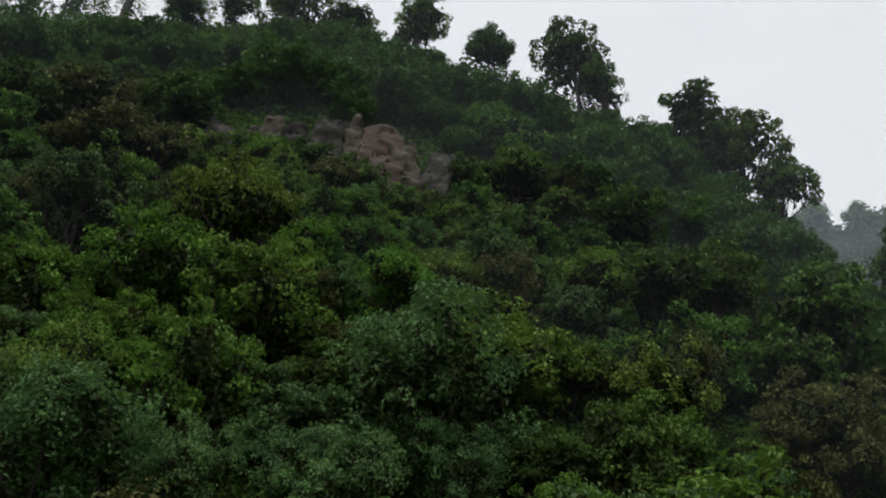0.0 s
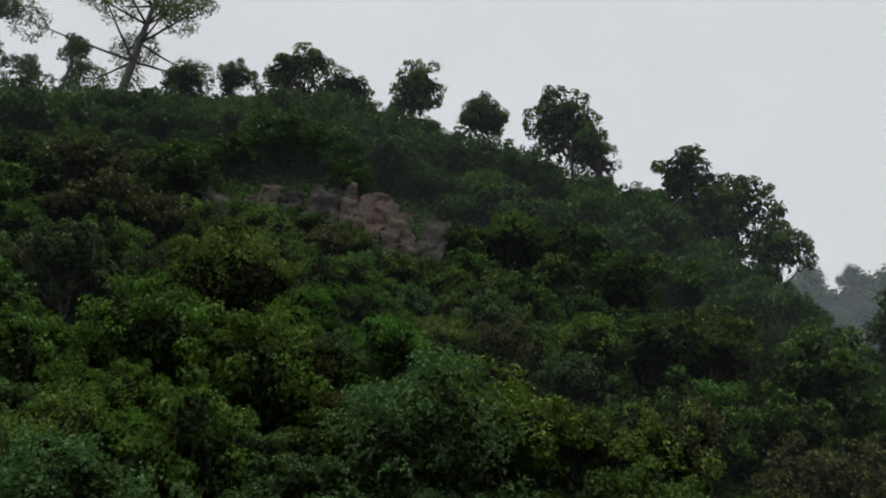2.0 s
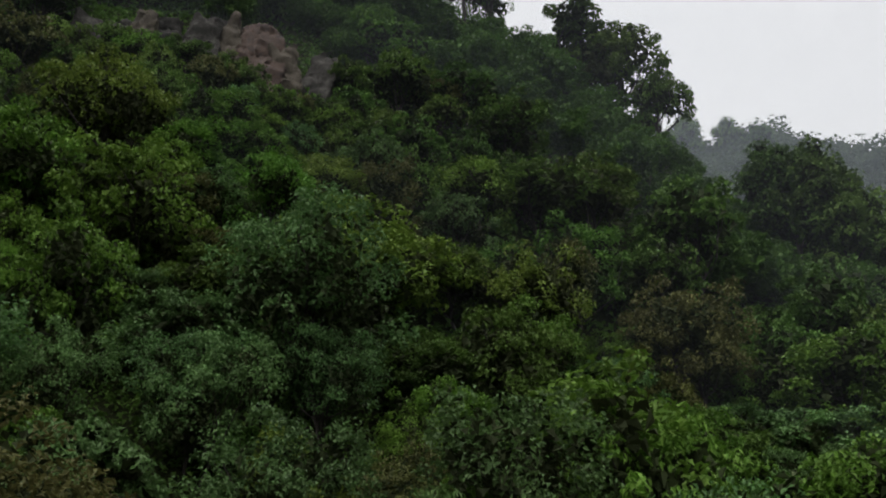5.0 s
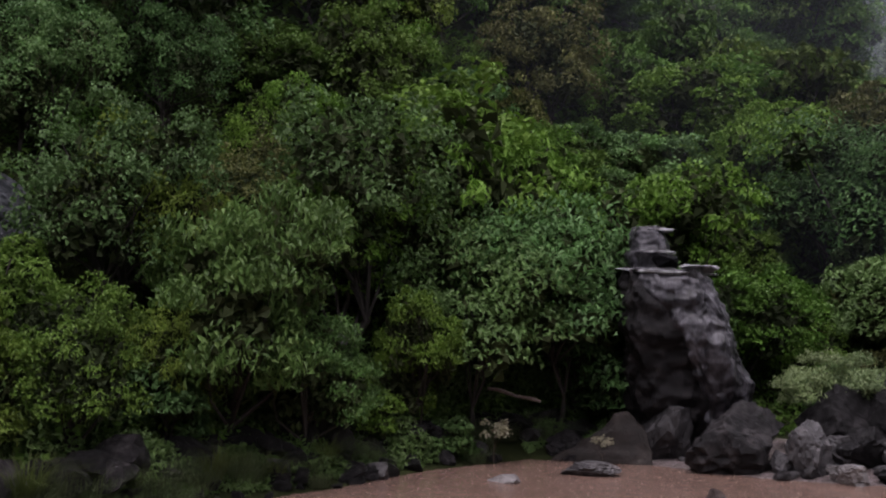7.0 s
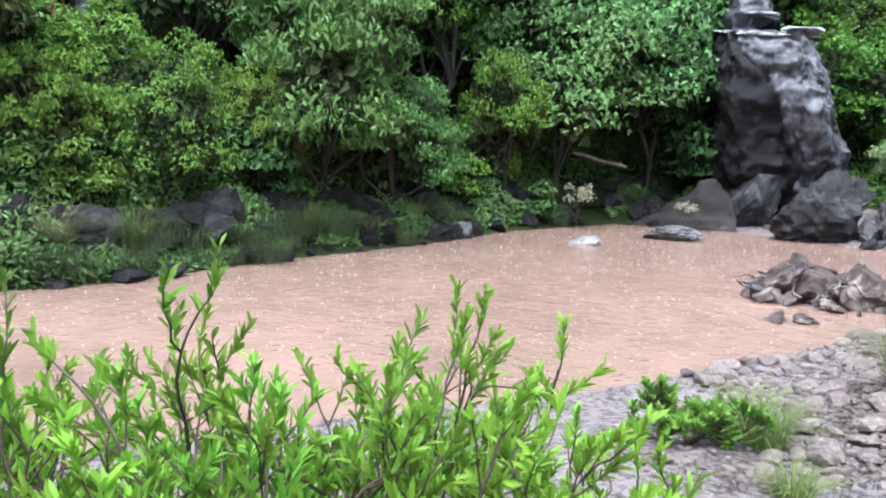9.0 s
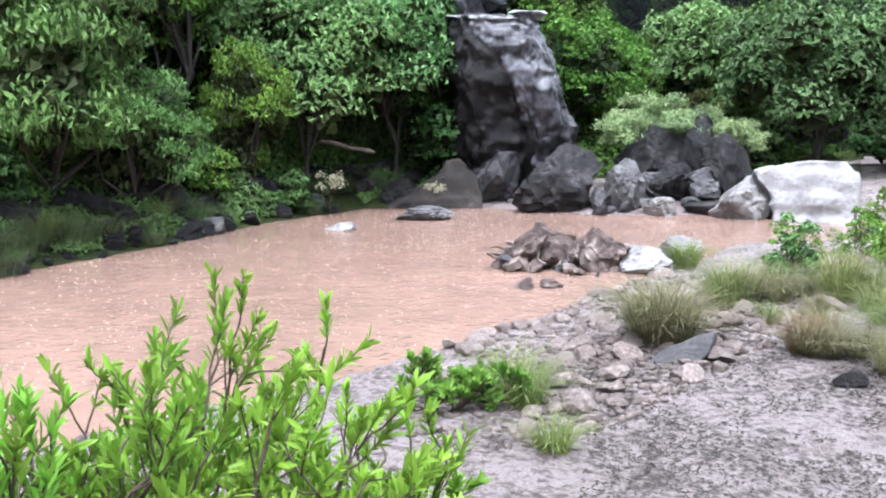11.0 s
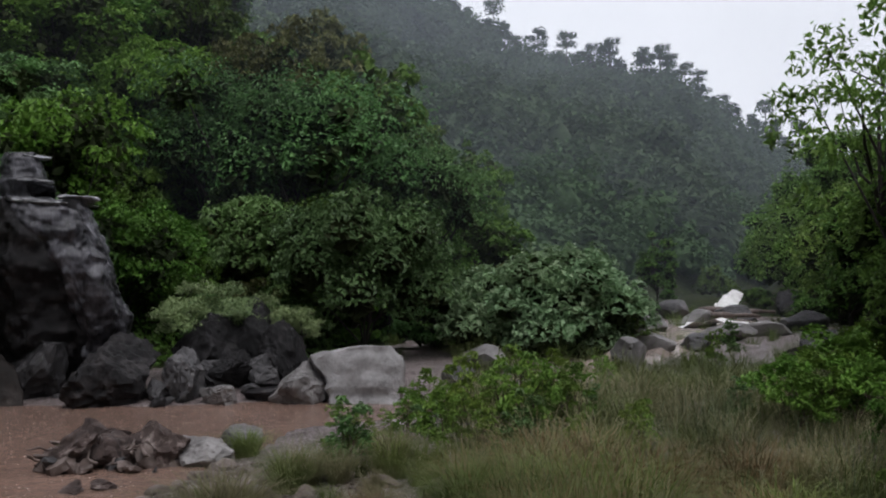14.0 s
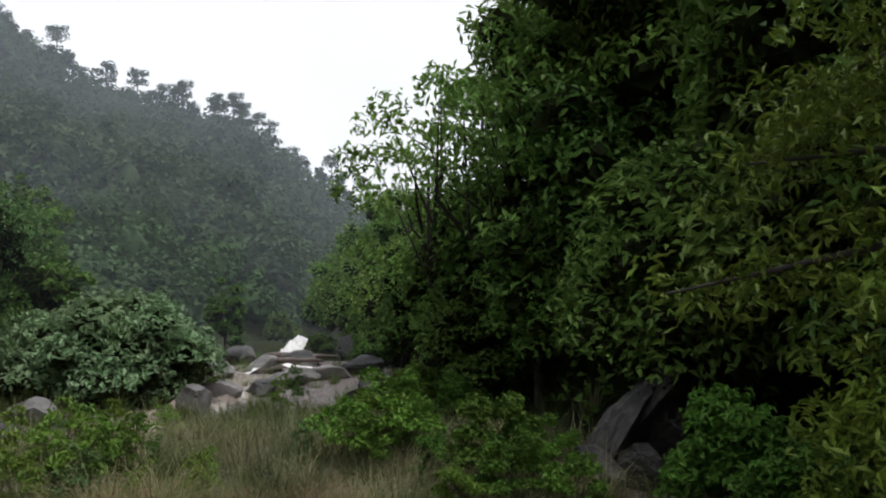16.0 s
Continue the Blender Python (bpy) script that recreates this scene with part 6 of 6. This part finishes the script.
q = np.random.default_rng(55)
for i in range(46):
    tb, td = q.uniform(-7.5, 12), q.uniform(6.5, 10.5)
    x, y = td * math.sin(radians(tb)), td * math.cos(radians(tb))
    if td < 7.2 and tb < 1:
        continue
    k = int(q.choice([0, 1, 1, 1, 3, 3])) if tb > 0 else int(q.choice([0, 1, 3, 3]))
    ob = new("grass_tuft", TUFTS[k])
    ob.matrix_basis = scaled(pose(x, y, ground(x, y), q.normal() * 6, q.normal() * 6, q.uniform(0, 360)), q.uniform(0.45, 1.15))
    tagged(ob, "arching straw-coloured grass tuft on the gravel" if k in (0, 2) else "arching green grass tuft on the bank", "grass", "grass tufts")


def meadow(name, seed, n, b0, b1, d0, d1, height, mat, label, width=0.009, lean=1.1):
    """Grass in tussocks whose blades arch outwards, taller and closer away from the mud."""
    q = np.random.default_rng(seed)
    m = n // 70
    b, d = np.radians(q.uniform(b0, b1, m)), np.sqrt(q.uniform(d0 ** 2, d1 ** 2, m))
    x, y = d * np.sin(b), d * np.cos(b)
    cover = bumps(x * 0.8 + 7, y * 0.8) + 0.5 * bumps(x * 2.1, y * 2.1) + 0.22 * (d - 7.5)
    keep = (outside(POOL, x, y) > 0.5) & (cover > -0.1)
    x, y, cover = x[keep], y[keep], cover[keep]
    m = len(x)
    own = np.repeat(np.arange(m), 70)
    a, r = q.uniform(0, 6.283, m * 70), np.sqrt(q.random(m * 70)) * q.uniform(0.08, 0.3, m)[own]
    px, py = x[own] + r * np.cos(a), y[own] + r * np.sin(a)
    size = np.clip(0.5 + 0.7 * cover, 0.4, 1.1) * q.uniform(0.55, 1.25, m)
    pos = np.stack([px, py, terrain(px, py) - 0.02], -1)
    v, f = blades(q, pos, height, width, lean, np.stack([np.cos(a), np.sin(a), 0 * a], -1), size[own])
    return tagged(new(name, quick_mesh(name, v, f, mat)), label, "grass", kind="stuff")


meadow("meadow_grass", 31, 30000, 1, 34, 7.5, 21, 0.62, GRASS, "tall wet green grass beside the stream")
meadow("meadow_grass", 35, 9000, 2, 34, 7.2, 19, 0.72, GRASS_GREY, "grey-green feathery grass beside the stream", 0.006)
meadow("meadow_grass", 32, 15000, 1, 36, 6.9, 15, 0.72, GRASS_DRY, "straw-coloured stalks in the wet grass", 0.008)
meadow("meadow_grass", 36, 11000, 1, 20, 6.8, 9.5, 0.6, GRASS_RUST, "rust-brown dead grass at the mud's edge", 0.008)
meadow("meadow_grass", 34, 9000, -4, 24, 19, 46, 0.6, GRASS, "sparse grass among the stream boulders")
meadow("meadow_grass", 33, 5000, 26, 70, 5, 11, 0.4, GRASS, "rough grass under the bank")
meadow("meadow_grass", 37, 2600, 11, 24, 5.8, 8.5, 0.6, GRASS_LUSH, "lush yellow-green grass at the mud's edge", 0.013)

# ---- leafy weeds on the gravel ----
WEED = [tree_meshes(900, 1.1, 0.7, 14, 420, 0.11, LEAF_BANK, TWIG, 0.1, 0.012, 0.35), tree_meshes(901, 1.5, 0.8, 16, 430, 0.12, LEAF_YELLOW, TWIG, 0.1, 0.014, 0.4)]
for x, y, k, s in [(-0.95, 9.6, 0, 0.8), (-1.1, 9.9, 1, 0.6), (0.45, 10.2, 1, 1.0), (0.9, 10.0, 0, 1.0), (0.2, 10.6, 1, 0.9), (0.7, 9.2, 0, 0.8), (1.4, 10.6, 1, 1.1), (-0.7, 11.2, 1, 0.6), (1.1, 11.4, 1, 1.0), (0.6, 13, 1, 0.9), (1.8, 13.2, 1, 1.0), (2.6, 15, 1, 1.0), (5.6, 19, 1, 1.2), (6.5, 21, 0, 1.3), (-0.2, 10.9, 0, 0.8), (0.1, 11.8, 1, 0.9), (1.3, 9.4, 1, 0.7), (1.9, 11.8, 0, 0.8), (-0.9, 10.5, 1, 0.7), (2.2, 10.2, 1, 0.8), (0.0, 12.6, 1, 0.8), (1.0, 14.5, 0, 1.0), (2.9, 17.5, 1, 1.1), (4.0, 12.6, 0, 0.9), (4.5, 13.0, 1, 1.0), (5.0, 24, 1, 1.6), (0.0, 9.9, 1, 1.1), (0.6, 10.6, 1, 1.3), (1.0, 10.4, 1, 1.4), (0.3, 11.6, 1, 1.35), (-0.4, 10.3, 1, 1.0), (1.6, 11.0, 1, 1.2), (1.5, 12.4, 1, 1.3), (0.9, 12.0, 1, 1.4), (-0.2, 11.9, 1, 1.1), (2.0, 9.6, 1, 0.9)]:
    hill_tree("leafy_weed", WEED[k], scaled(pose(x, y, ground(x, y) - 0.05, 0, 0, x * 200), s), "upright yellow-green leafy weed on the gravel bank", "weeds on the bank")


# ---- narrow-leaved shrubs close by ----
def blade_leaf(seed, length, width):
    q = np.random.default_rng(seed)
    t = np.array([0, 0.3, 0.7, 1.0])
    w = np.array([0.12, 0.85, 0.9, 0.05]) * width / 2
    bend = -0.12 * length * t ** 2
    v = []
    for i in range(4):
        for sgn in (-1, 0, 1):
            v.append((sgn * w[i], t[i] * length, bend[i] + abs(sgn) * w[i] * 0.35))
    f = [(i * 3 + j, i * 3 + j + 1, i * 3 + j + 4, i * 3 + j + 3) for i in range(3) for j in range(2)]
    return np.array(v), np.array(f)


LEAF_SHAPES = [blade_leaf(i, l, w) for i, (l, w) in enumerate([(0.062, 0.0155), (0.053, 0.0135), (0.044, 0.0115)])]
LEAF_MESHES = [quick_mesh("leaf", v, f, LEAF_SHRUB, True) for v, f in LEAF_SHAPES]

HERB_MESHES = [quick_mesh("leaf", v, f, LEAF_HERB, True) for v, f in LEAF_SHAPES]


def narrow_shrub(seed, x, y, z, height, radius, stems, label, singles=300, squash=1.0, herb=False):
    q, more = np.random.default_rng(seed), np.random.default_rng(seed + 50)
    ob = thing("shrub", label, "shrub", "shrubs close by", pose(x, y, z))
    wood, spots, stalks = [], [], []

    def grow(p, d, length, r, level):
        n = 5
        pts = [p]
        for _ in range(n):
            d = unit(d + 0.16 * q.normal(size=3) + [0, 0, 0.10])
            pts.append(pts[-1] + d * length / n)
        wood.append(tube(pts, np.linspace(r, r * 0.55, n + 1), 5))
        if level == 2:
            for t in np.concatenate([q.uniform(0.25, 1.0, q.integers(10, 16)), more.uniform(0.2, 1.0, 12)]) ** 0.7:
                i = min(int(t * n), n - 1)
                spots.append((pts[i] + (pts[i + 1] - pts[i]) * (t * n - i), d, len(stalks)))
            return
        for k in range(q.integers(3, 5) if level else q.integers(4, 6)):
            i = q.integers(2, n + 1)
            side = unit(np.cross(d, q.normal(size=3)))
            grow(pts[i], unit(d + side * q.uniform(0.45, 0.9)), length * q.uniform(0.45, 0.65), r * 0.55, level + 1)

    for s in range(stems):
        a = s / stems * 6.283 + q.uniform(-0.4, 0.4)
        grow(np.array([0.03 * math.cos(a), 0.03 * math.sin(a), 0]), unit(np.array([math.cos(a) * radius, math.sin(a) * radius * squash, height * 0.75])), height * q.uniform(0.42, 0.6), 0.012, 0)
        v, f = joined(wood)
        wood.clear()
        stalks.append(part("stem", quick_mesh("stem", v, f, TWIG, True), ob, "thin brown twigs"))
    order = q.permutation(len(spots))
    rest = []
    for n, i in enumerate(order):
        p, d, owner = spots[i]
        side = unit(np.cross(d, q.normal(size=3)))
        fwd = unit(d + side * q.uniform(0.35, 0.9) + [0, 0, 0.15])
        nrm = unit(np.cross(np.cross(fwd, d), fwd) + 0.2 * q.normal(size=3))
        rgt = unit(np.cross(fwd, nrm))
        nrm = np.cross(rgt, fwd)
        s = q.uniform(0.75, 1.2)
        rot = np.stack([rgt, fwd, nrm], -1) * s
        k = q.integers(3)
        if n < singles:
            m = Matrix([[*rot[0], p[0]], [*rot[1], p[1]], [*rot[2], p[2]], [0, 0, 0, 1]])
            leaf = part("leaf", (HERB_MESHES if herb else LEAF_MESHES)[k], stalks[owner])
            leaf.matrix_basis = m
        else:
            rest.append((LEAF_SHAPES[k][0] @ rot.T + p, LEAF_SHAPES[k][1]))
    if rest:
        v, f = joined(rest)
        part("foliage", quick_mesh("foliage", v, f, LEAF_HERB if herb else LEAF_SHRUB, True), ob, kind="stuff")
    return ob


def shrub_at(seed, b, d, top_angle, radius, stems, **kw):
    x, y, z = polar(b, d)
    height = EYE[2] + d * math.tan(radians(top_angle)) - z
    return narrow_shrub(seed, x, y, z - 0.03, height, radius, stems, "bright green narrow-leaved shrub with brown twigs", **kw)


shrub_at(1001, -42.0, 2.45, -6.0, 0.75, 9)
shrub_at(1002, -56.5, 2.35, -8.5, 0.55, 10)
shrub_at(1003, -66.5, 2.3, -11.5, 0.6, 11)
shrub_at(1011, -61.5, 2.5, -11.0, 0.6, 10, singles=120)
shrub_at(1004, -35.0, 2.6, -10, 0.8, 7, singles=200)
shrub_at(1005, -50.0, 2.2, -15, 0.7, 6, singles=200)
shrub_at(1006, -27.0, 5.6, -15.2, 0.6, 9, singles=60, herb=True)
shrub_at(1007, -23.8, 5.8, -15.6, 0.55, 8, singles=60, herb=True)
shrub_at(1008, -44.5, 2.9, -19, 0.8, 6, singles=0)
shrub_at(1009, -57.0, 3.0, -18, 0.8, 6, singles=0)
shrub_at(1010, -31.5, 3.2, -20, 0.7, 5, singles=0)
